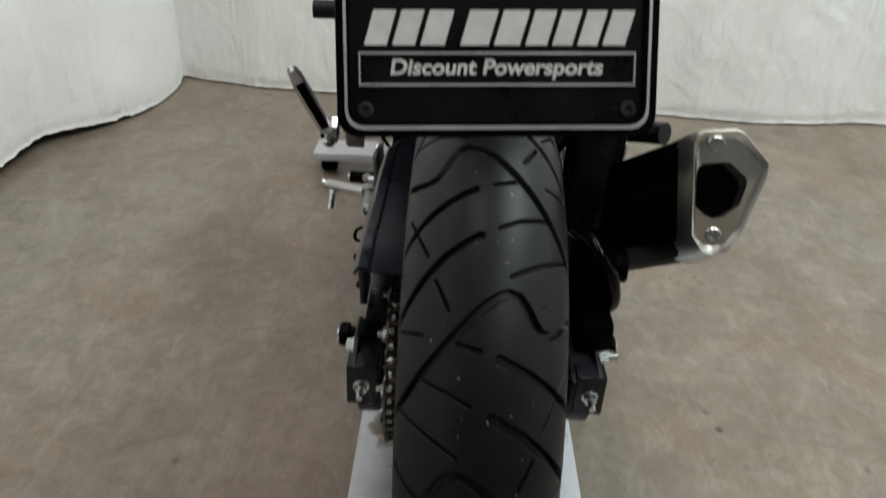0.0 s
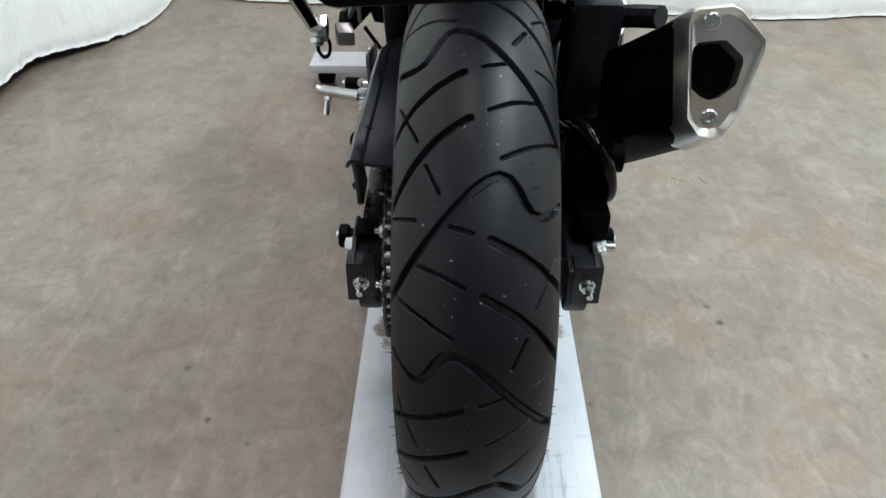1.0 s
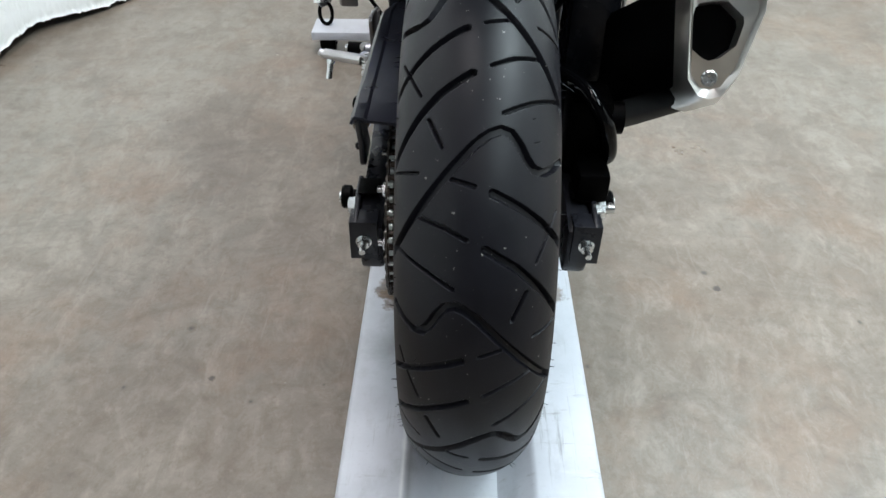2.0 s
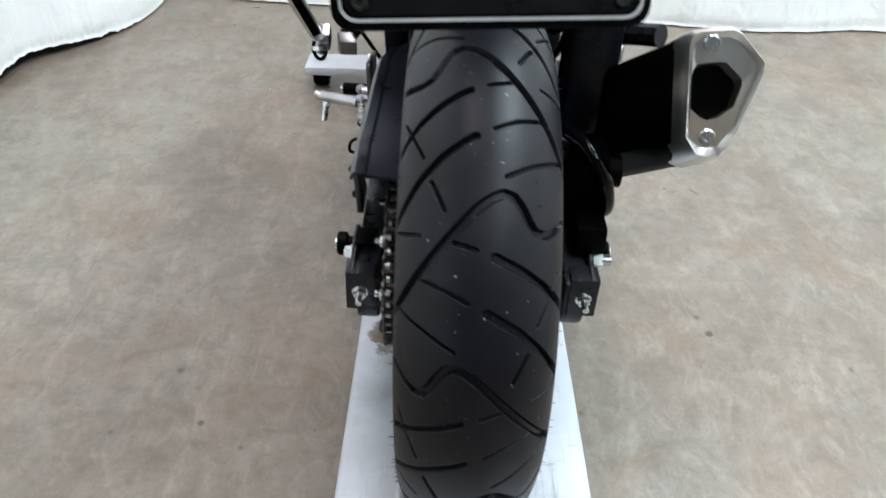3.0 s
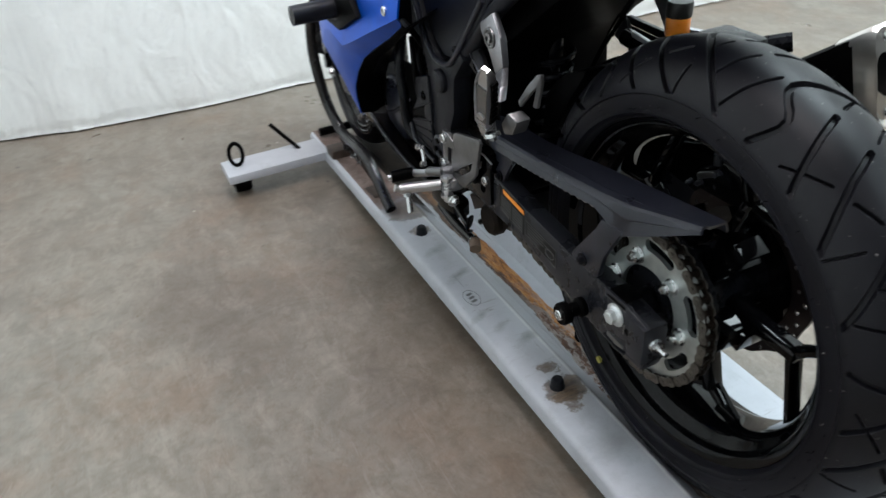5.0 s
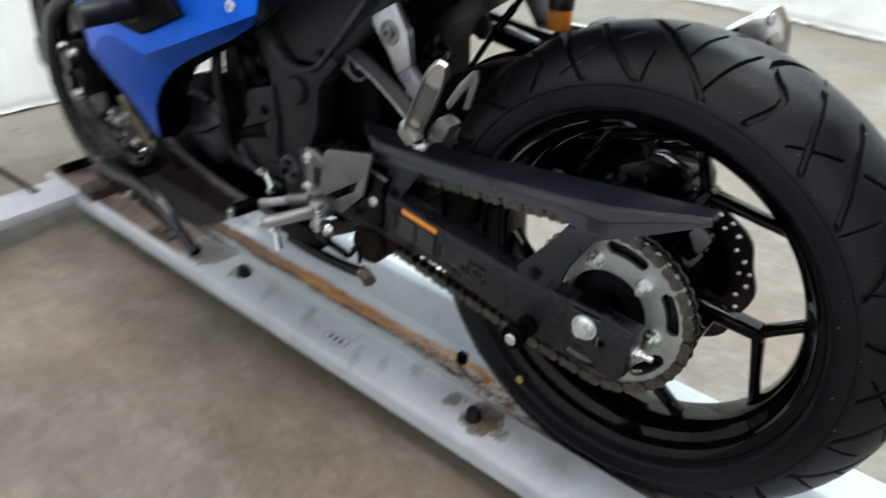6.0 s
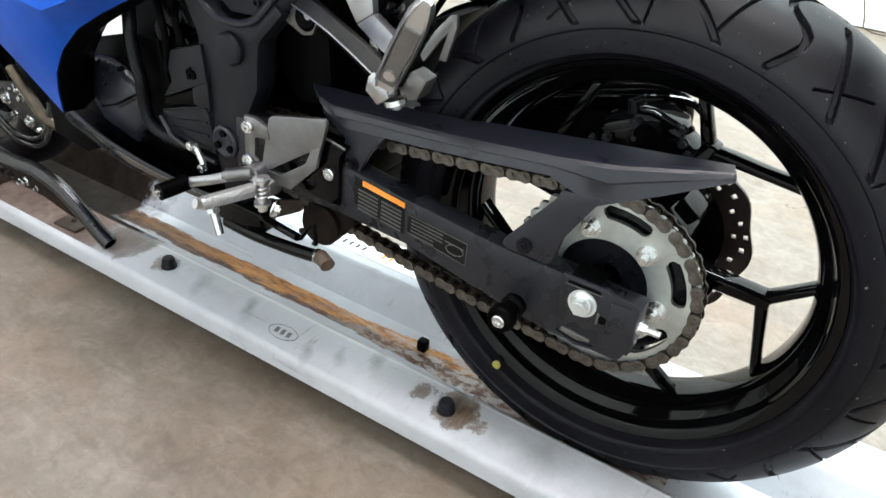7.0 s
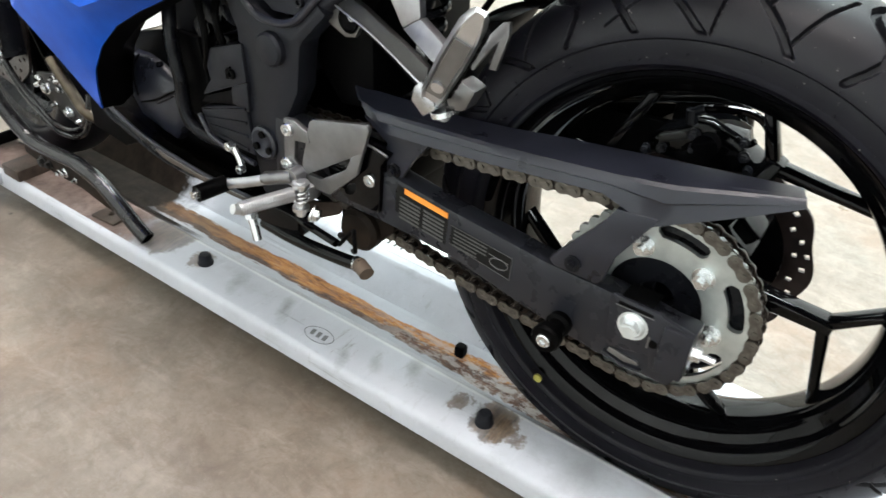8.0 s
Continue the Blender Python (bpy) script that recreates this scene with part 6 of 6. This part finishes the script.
def belly_pan():
    up_edge = [(0.174, 0.815, 0.336), (0.174, 0.8, 0.329), (0.172, 0.765, 0.314), (0.17, 0.73, 0.301), (0.17, 0.681, 0.293), (0.168, 0.625, 0.285), (0.163, 0.56, 0.278), (0.152, 0.49, 0.27)]
    dn_edge = [(0.155, 0.835, 0.3), (0.155, 0.82, 0.292), (0.155, 0.781, 0.281), (0.156, 0.745, 0.27), (0.155, 0.707, 0.26), (0.153, 0.65, 0.256), (0.148, 0.58, 0.252), (0.14, 0.49, 0.25)]
    keel = [(0.06, 0.84, 0.272), (0.06, 0.82, 0.262), (0.06, 0.78, 0.25), (0.05, 0.74, 0.238), (0.05, 0.7, 0.236), (0.07, 0.65, 0.238), (0.1, 0.58, 0.246), (0.12, 0.49, 0.25)]
    for s in (-1, 1):
        lip = [(x - 0.004, y, z - 0.001) for x, y, z in up_edge]
        hollow = [((a[0] + b[0]) / 2 - 0.005, (a[1] + b[1]) / 2, (a[2] + b[2]) / 2) for a, b in zip(up_edge, dn_edge)]
        pan = part("belly_pan", sheet([[(s * x, y, z) for x, y, z in r] for r in (lip, up_edge, hollow, dn_edge, keel)], 0.003), PANBLACK, bike, "glossy black belly pan")
        part("pan_edge", tube([(s * x, y, z) for x, y, z in up_edge], 0.0026, 8), SLATE, pan, "smooth grey edge of the belly pan")
        part("pan_lip", tube([(s * x, y, z) for x, y, z in dn_edge[:6]], 0.0042, 10, r_end=0.0015), SATIN, pan)
        part("fairing_screw", cap_screw((s * 0.182, 0.79, 0.344), (s, 0, 0), 0.0055), STEEL, pan)
    # added dark panel, stands for the deep shade under the pan
    part("keel_panel", prism([(0.84, 0.235), (0.78, 0.212), (0.72, 0.205), (0.65, 0.216), (0.56, 0.244), (0.52, 0.25), (0.52, 0.275), (0.84, 0.3)], -0.1, 0.1, 0.012), DARK, bike, "added black panel under the belly pan, over lit rail")


belly_pan()


def passenger_pegs():
    """The cast hanger of the folded passenger peg, the left one with its peg."""
    for s in (-1, 1):
        h = part("peg_hanger", join(
            slab([(s * x, y, z) for x, y, z in ((0.15, 0.336, 0.618), (0.15, 0.301, 0.639), (0.15, 0.28, 0.61), (0.15, 0.274, 0.572), (0.151, 0.295, 0.557), (0.15, 0.313, 0.583), (0.15, 0.335, 0.607))], s * -0.011, 0.003),
            slab([(s * x, y, z) for x, y, z in ((0.151, 0.274, 0.572), (0.18, 0.227, 0.567), (0.19, 0.214, 0.553), (0.182, 0.236, 0.548), (0.151, 0.295, 0.557))], s * -0.011, 0.0022)), CASTGREY, bike, "grey cast aluminium passenger peg hanger")
        part("hanger_screw", join(lathe([(s * 0.15, 0.0005), (s * 0.15, 0.0148), (s * 0.1525, 0.0142), (s * 0.1525, 0.0112), (s * 0.1505, 0.0105), (s * 0.1505, 0.0005)], 0.307, 0.604, 24), cap_screw((s * 0.1505, 0.307, 0.604), (s, 0, 0), 0.0072, 0.005)), GREYALLOY, h)
        part("hanger_tab", slab([(s * 0.164, 0.268, 0.552), (s * 0.166, 0.255, 0.546), (s * 0.166, 0.256, 0.538), (s * 0.164, 0.268, 0.544)], s * -0.006, 0.001), GREYALLOY, h)
        limb = part("lower_limb", slab([(s * x, y, z) for x, y, z in ((0.136, 0.396, 0.556), (0.137, 0.372, 0.566), (0.142, 0.35, 0.562), (0.166, 0.28, 0.548), (0.182, 0.24, 0.541), (0.186, 0.238, 0.523), (0.163, 0.3, 0.536))], s * -0.008, 0.0012), DARKALLOY, h, "dark grey lower limb with a bright edge")
        part("limb_edge", tube([(s * 0.138, 0.395, 0.555), (s * 0.151, 0.344, 0.546), (s * 0.164, 0.3, 0.536), (s * 0.187, 0.239, 0.523)], 0.0012, 8), CASTGREY, limb)
        part("limb_web", slab([(s * 0.134, 0.39, 0.552), (s * 0.16, 0.3, 0.534), (s * 0.182, 0.24, 0.521), (s * 0.172, 0.25, 0.51), (s * 0.148, 0.31, 0.522), (s * 0.13, 0.37, 0.54)], s * -0.004, 0.0008), DARK, limb)
        g = part("gusset", slab([(s * 0.133, y, z) for y, z in ((0.425, 0.556), (0.41, 0.532), (0.384, 0.521), (0.37, 0.524), (0.362, 0.54), (0.372, 0.562), (0.4, 0.575))], s * -0.007, 0.0022), GREYALLOY, h, "grey plate with a round hole")
        part("gusset_hole", lathe([(s * 0.1335, 0.0005), (s * 0.1335, 0.0105), (s * 0.1355, 0.0125), (s * 0.1335, 0.0145)], 0.379, 0.541, 24, False), DARK, g)
        part("gusset_pin", cap_screw((s * 0.134, 0.374, 0.545), (s, 0, 0), 0.0045, 0.002), CASTGREY, g)
        part("rear_limb", slab([(s * x, y, z) for x, y, z in ((0.166, 0.207, 0.552), (0.158, 0.196, 0.575), (0.152, 0.184, 0.591), (0.15, 0.178, 0.592), (0.15, 0.177, 0.58), (0.151, 0.186, 0.545), (0.152, 0.194, 0.545), (0.152, 0.186, 0.572), (0.156, 0.19, 0.567), (0.166, 0.202, 0.545))], s * -0.005, 0.0012), GREYALLOY, h, "bent grey plate behind the peg")
        part("hinge_block", slab([(s * x, y, z) for x, y, z in ((0.186, 0.217, 0.522), (0.184, 0.203, 0.541), (0.178, 0.189, 0.532), (0.18, 0.198, 0.511), (0.186, 0.21, 0.509))], s * -0.022, 0.003), GREYALLOY, h)
        if s > 0:
            continue
        a, b = Vector((-0.212, 0.213, 0.532)), Vector((-0.238, 0.155, 0.626))
        d = (b - a).normalized()
        out = Vector((-0.8, -0.5, 0.25))
        out = (out - d * out.dot(d)).normalized()
        w = d.cross(out).normalized()
        rings = []
        for t, k, q in ((-0.02, 0.009, 0.0062), (0.06, 0.0115, 0.008), (0.5, 0.013, 0.0085), (0.8, 0.012, 0.008), (0.93, 0.0085, 0.0062), (1.0, 0.0048, 0.0035)):
            c = a + (b - a) * t
            rings.append([c + w * k * u + out * q * v for u, v in ((-1, -1), (1, -1), (1, 0.4), (0.8, 1), (0.62, 0.5), (-0.62, 0.5), (-0.8, 1), (-1, 0.4))])
        peg = part("passenger_peg", bevelled(loft(rings), 0.0012, 1, 40), ALLOY, bike, "folded cast aluminium passenger peg")
        pad = []
        for k in range(25):
            c = a + (b - a) * (0.1 + 0.75 * k / 24)
            lift = 0.0152 if k % 3 else 0.0136
            pad.append([c + out * 0.004 + w * 0.011, c + out * 0.0035 + w * lift, c - out * 0.0065 + w * lift, c - out * 0.007 + w * 0.011])
        part("peg_rubber", loft(pad), DARK, peg, "black ribbed rubber on the peg")
        part("recess", loft([[c + out * 0.0062 + w * 0.0075, c + out * 0.0062 - w * 0.0075, c + out * 0.0035 - w * 0.0075, c + out * 0.0035 + w * 0.0075] for c in (a + (b - a) * t for t in (0.08, 0.4, 0.72))]), GREYALLOY, peg, "grey sunk face of the peg")
        part("boss", cyl(a + (b - a) * 0.2 + out * 0.006, a + (b - a) * 0.2 + out * 0.0088, 0.0058, 16, 0.0012), ALLOY, peg)
        part("hinge_cheek", slab([(-0.212, 0.233, 0.535), (-0.212, 0.236, 0.521), (-0.212, 0.222, 0.509), (-0.212, 0.208, 0.52), (-0.212, 0.213, 0.532), (-0.212, 0.226, 0.542)], 0.016, 0.002), PEGGREY, peg, "cast cheek of the hinge")
        m = Vector((-0.206, 0.205, 0.519))
        down = Vector((0.05, -0.35, -1)).normalized()
        part("pin_end", cyl(m, m + down * 0.005, 0.0112, 20, 0.0012), STEEL, peg, "bright end of the hinge pin")
        part("hinge_bolt", bolt(m + down * 0.005, down, 0.006, 0.004), GREYALLOY, peg)


passenger_pegs()


def right_rear_details():
    p = part("link_rod", cyl((0.1, 0.335, 0.548), (0.1, 0.252, 0.54), 0.0135, 20, 0.002), GLOSS, bike, "glossy black rod above the rear tyre")
    # silver strip stands for the highlight along the black rod
    part("rod_strip", slab([(0.0895, 0.312, 0.5655), (0.0895, 0.257, 0.5575), (0.0895, 0.255, 0.551), (0.0895, 0.31, 0.5565)], 0.006, 0.001), SILVERTRIM, p, "bright strip painted as the rod's highlight")


right_rear_details()


def front_details():
    """What shows between fairing and front wheel: a header pipe, hoses, brackets and bright bolts."""
    part("exhaust_header", tube([(-0.119, 1.025, 0.317), (-0.12, 1.017, 0.308), (-0.12, 0.98, 0.267), (-0.118, 0.958, 0.243), (-0.1, 0.93, 0.225)], 0.009, 14), HEADER, bike, "tan heat-stained exhaust header pipe")
    for k, r in ((0.0, 0.0048), (0.013, 0.0042)):
        part("front_hose", tube([(-0.122, 1.2, 0.3 + k), (-0.122, 1.15, 0.232 + k), (-0.122, 1.102, 0.199 + k), (-0.122, 1.061, 0.18 + k), (-0.121, 1.012, 0.181 + k), (-0.12, 0.975, 0.199 + k), (-0.118, 0.958, 0.225 + k), (-0.11, 0.953, 0.26 + k)], r, 10), BOOT, bike, "black hose curving ahead of the fairing")
    foot = part("fork_foot", slab([(-0.122, 1.25, 0.36), (-0.122, 1.206, 0.368), (-0.122, 1.192, 0.302), (-0.122, 1.215, 0.284), (-0.122, 1.24, 0.286)], 0.02, 0.004), CASTGREY, bike, "light grey cast foot of the fork leg")
    part("foot_clamp", slab([(-0.122, 1.23, 0.276), (-0.122, 1.207, 0.276), (-0.122, 1.203, 0.258), (-0.122, 1.228, 0.258)], 0.02, 0.002), CASTGREY, foot)
    part("side_reflector", slab([(-0.126, 1.262, 0.462), (-0.126, 1.236, 0.468), (-0.126, 1.222, 0.408), (-0.126, 1.246, 0.4)], 0.006, 0.002), AMBER, bike, "amber reflector on the fork leg")
    for (y0, z0), (y1, z1) in (((1.09, 0.252), (1.075, 0.26)), ((1.083, 0.27), (1.068, 0.266)), ((1.025, 0.276), (0.998, 0.287))):
        part("disc_bobbin", cyl((-0.121, y0, z0), (-0.121, y1, z1), 0.0042, 10), STEEL, foot)
    b = part("front_bracket", slab([(-0.112, 1.05, 0.282), (-0.112, 1.0, 0.238), (-0.112, 0.972, 0.214), (-0.112, 0.985, 0.2), (-0.112, 1.03, 0.206), (-0.112, 1.085, 0.232), (-0.112, 1.1, 0.27)], 0.008, 0.002), DARKALLOY, bike, "dark grey bracket with bright bolts")
    for y, z, r in ((1.073, 0.249, 0.0085), (1.027, 0.262, 0.006), (1.017, 0.222, 0.0085), (0.99, 0.215, 0.0042), (1.055, 0.225, 0.0045), (1.045, 0.275, 0.004)):
        part("bracket_bolt", bolt((-0.112, y, z), (-1, 0, 0), r, 0.006, r * 1.3), STEEL, b)


front_details()


def swingarm_pivot_side():
    """The black plate and the oily parts between the heel guard and the swingarm's labels."""
    p = part("chain_slider", prism([(0.372, 0.412), (0.349, 0.416), (0.307, 0.413), (0.316, 0.399), (0.317, 0.336), (0.362, 0.335), (0.391, 0.35), (0.4, 0.39)], -0.153, -0.13, 0.002), GLOSS, bike, "black plastic chain slider and pivot plate")
    # grey rim painted as the highlight on the black plate's top edge
    part("slider_edge", tube([(-0.154, 0.35, 0.4165), (-0.154, 0.33, 0.4185), (-0.154, 0.306, 0.414)], 0.0015, 6), GREYALLOY, p)
    part("slider_screw", cap_screw((-0.153, 0.33, 0.375), (-1, 0, 0), 0.0078, 0.004), STEEL, p, "bright round screw")
    lump = part("chain_roller", join(lathe([(-0.132, 0.001), (-0.132, 0.024), (-0.126, 0.029), (-0.112, 0.029), (-0.108, 0.024), (-0.108, 0.001)], 0.37, 0.276, 28), prism([(0.399, 0.295), (0.343, 0.318), (0.318, 0.294), (0.338, 0.268), (0.381, 0.247), (0.403, 0.259)], -0.118, -0.1, 0.006)), DARKRUST, bike, "oily black chain roller and bracket")
    part("roller_bolt", bolt((-0.132, 0.392, 0.262), (-1, 0, 0), 0.005, 0.004), DARKALLOY, lump)
    part("link_plate", slab([(-0.1, 0.498, 0.254), (-0.1, 0.417, 0.284), (-0.1, 0.427, 0.262), (-0.1, 0.481, 0.23)], 0.006, 0.001), RUSTPLATE, bike, "brown rusty linkage plate")


swingarm_pivot_side()


def rear_caliper():
    c = part("brake_caliper", prism([(0.092, 0.43), (0.082, 0.455), (0.066, 0.464), (0.045, 0.474), (0.042, 0.486), (0.024, 0.486), (0.012, 0.482), (-0.008, 0.476), (-0.014, 0.462), (-0.034, 0.451), (-0.02, 0.441), (0.02, 0.432)], 0.028, 0.072, 0.005), GLOSS, bike, "glossy black rear brake caliper")
    # grey block draws the reflection on the glossy body
    part("caliper_bridge", prism([(0.075, 0.4545), (0.046, 0.469), (0.0435, 0.461), (0.072, 0.446)], 0.022, 0.03, 0.002), DARKALLOY, c, "grey block painted as a reflection on the caliper")
    part("piston_cap", cyl((0.018, 0.024, 0.459), (0.03, 0.024, 0.459), 0.014, 24, 0.002), GLOSS, c)
    part("piston_cap", cyl((0.02, -0.006, 0.452), (0.03, -0.006, 0.452), 0.009, 20, 0.002), GLOSS, c)
    for y, z, r in ((0.039, 0.467, 0.005), (0.036, 0.452, 0.0045), (0.069, 0.441, 0.0045), (0.086, 0.434, 0.0045), (-0.012, 0.475, 0.004), (-0.016, 0.46, 0.0045), (-0.023, 0.447, 0.004)):
        part("caliper_bolt", bolt((0.027, y, z), (-1, 0, 0), r, 0.006, r * 1.35), ARM, c)
    part("hose_union", join(cyl((0.03, 0.046, 0.476), (0.03, 0.049, 0.491), 0.0065, 12, 0.001), cyl((0.03, 0.049, 0.487), (0.03, 0.036, 0.496), 0.005, 12, 0.001)), SATIN, c)
    part("brake_hose", tube([(0.03, 0.049, 0.488), (0.03, 0.032, 0.497), (0.03, 0.008, 0.503), (0.031, -0.015, 0.503), (0.033, -0.031, 0.49), (0.036, -0.037, 0.471), (0.042, -0.034, 0.45), (0.055, -0.02, 0.43)], 0.0042, 10, 8), GLOSS, bike, "black rubber brake hose")
    part("bleed_nipple", tube([(0.03, -0.002, 0.475), (0.03, -0.013, 0.471), (0.03, -0.021, 0.478)], 0.0034, 10), DARK, c)


rear_caliper()
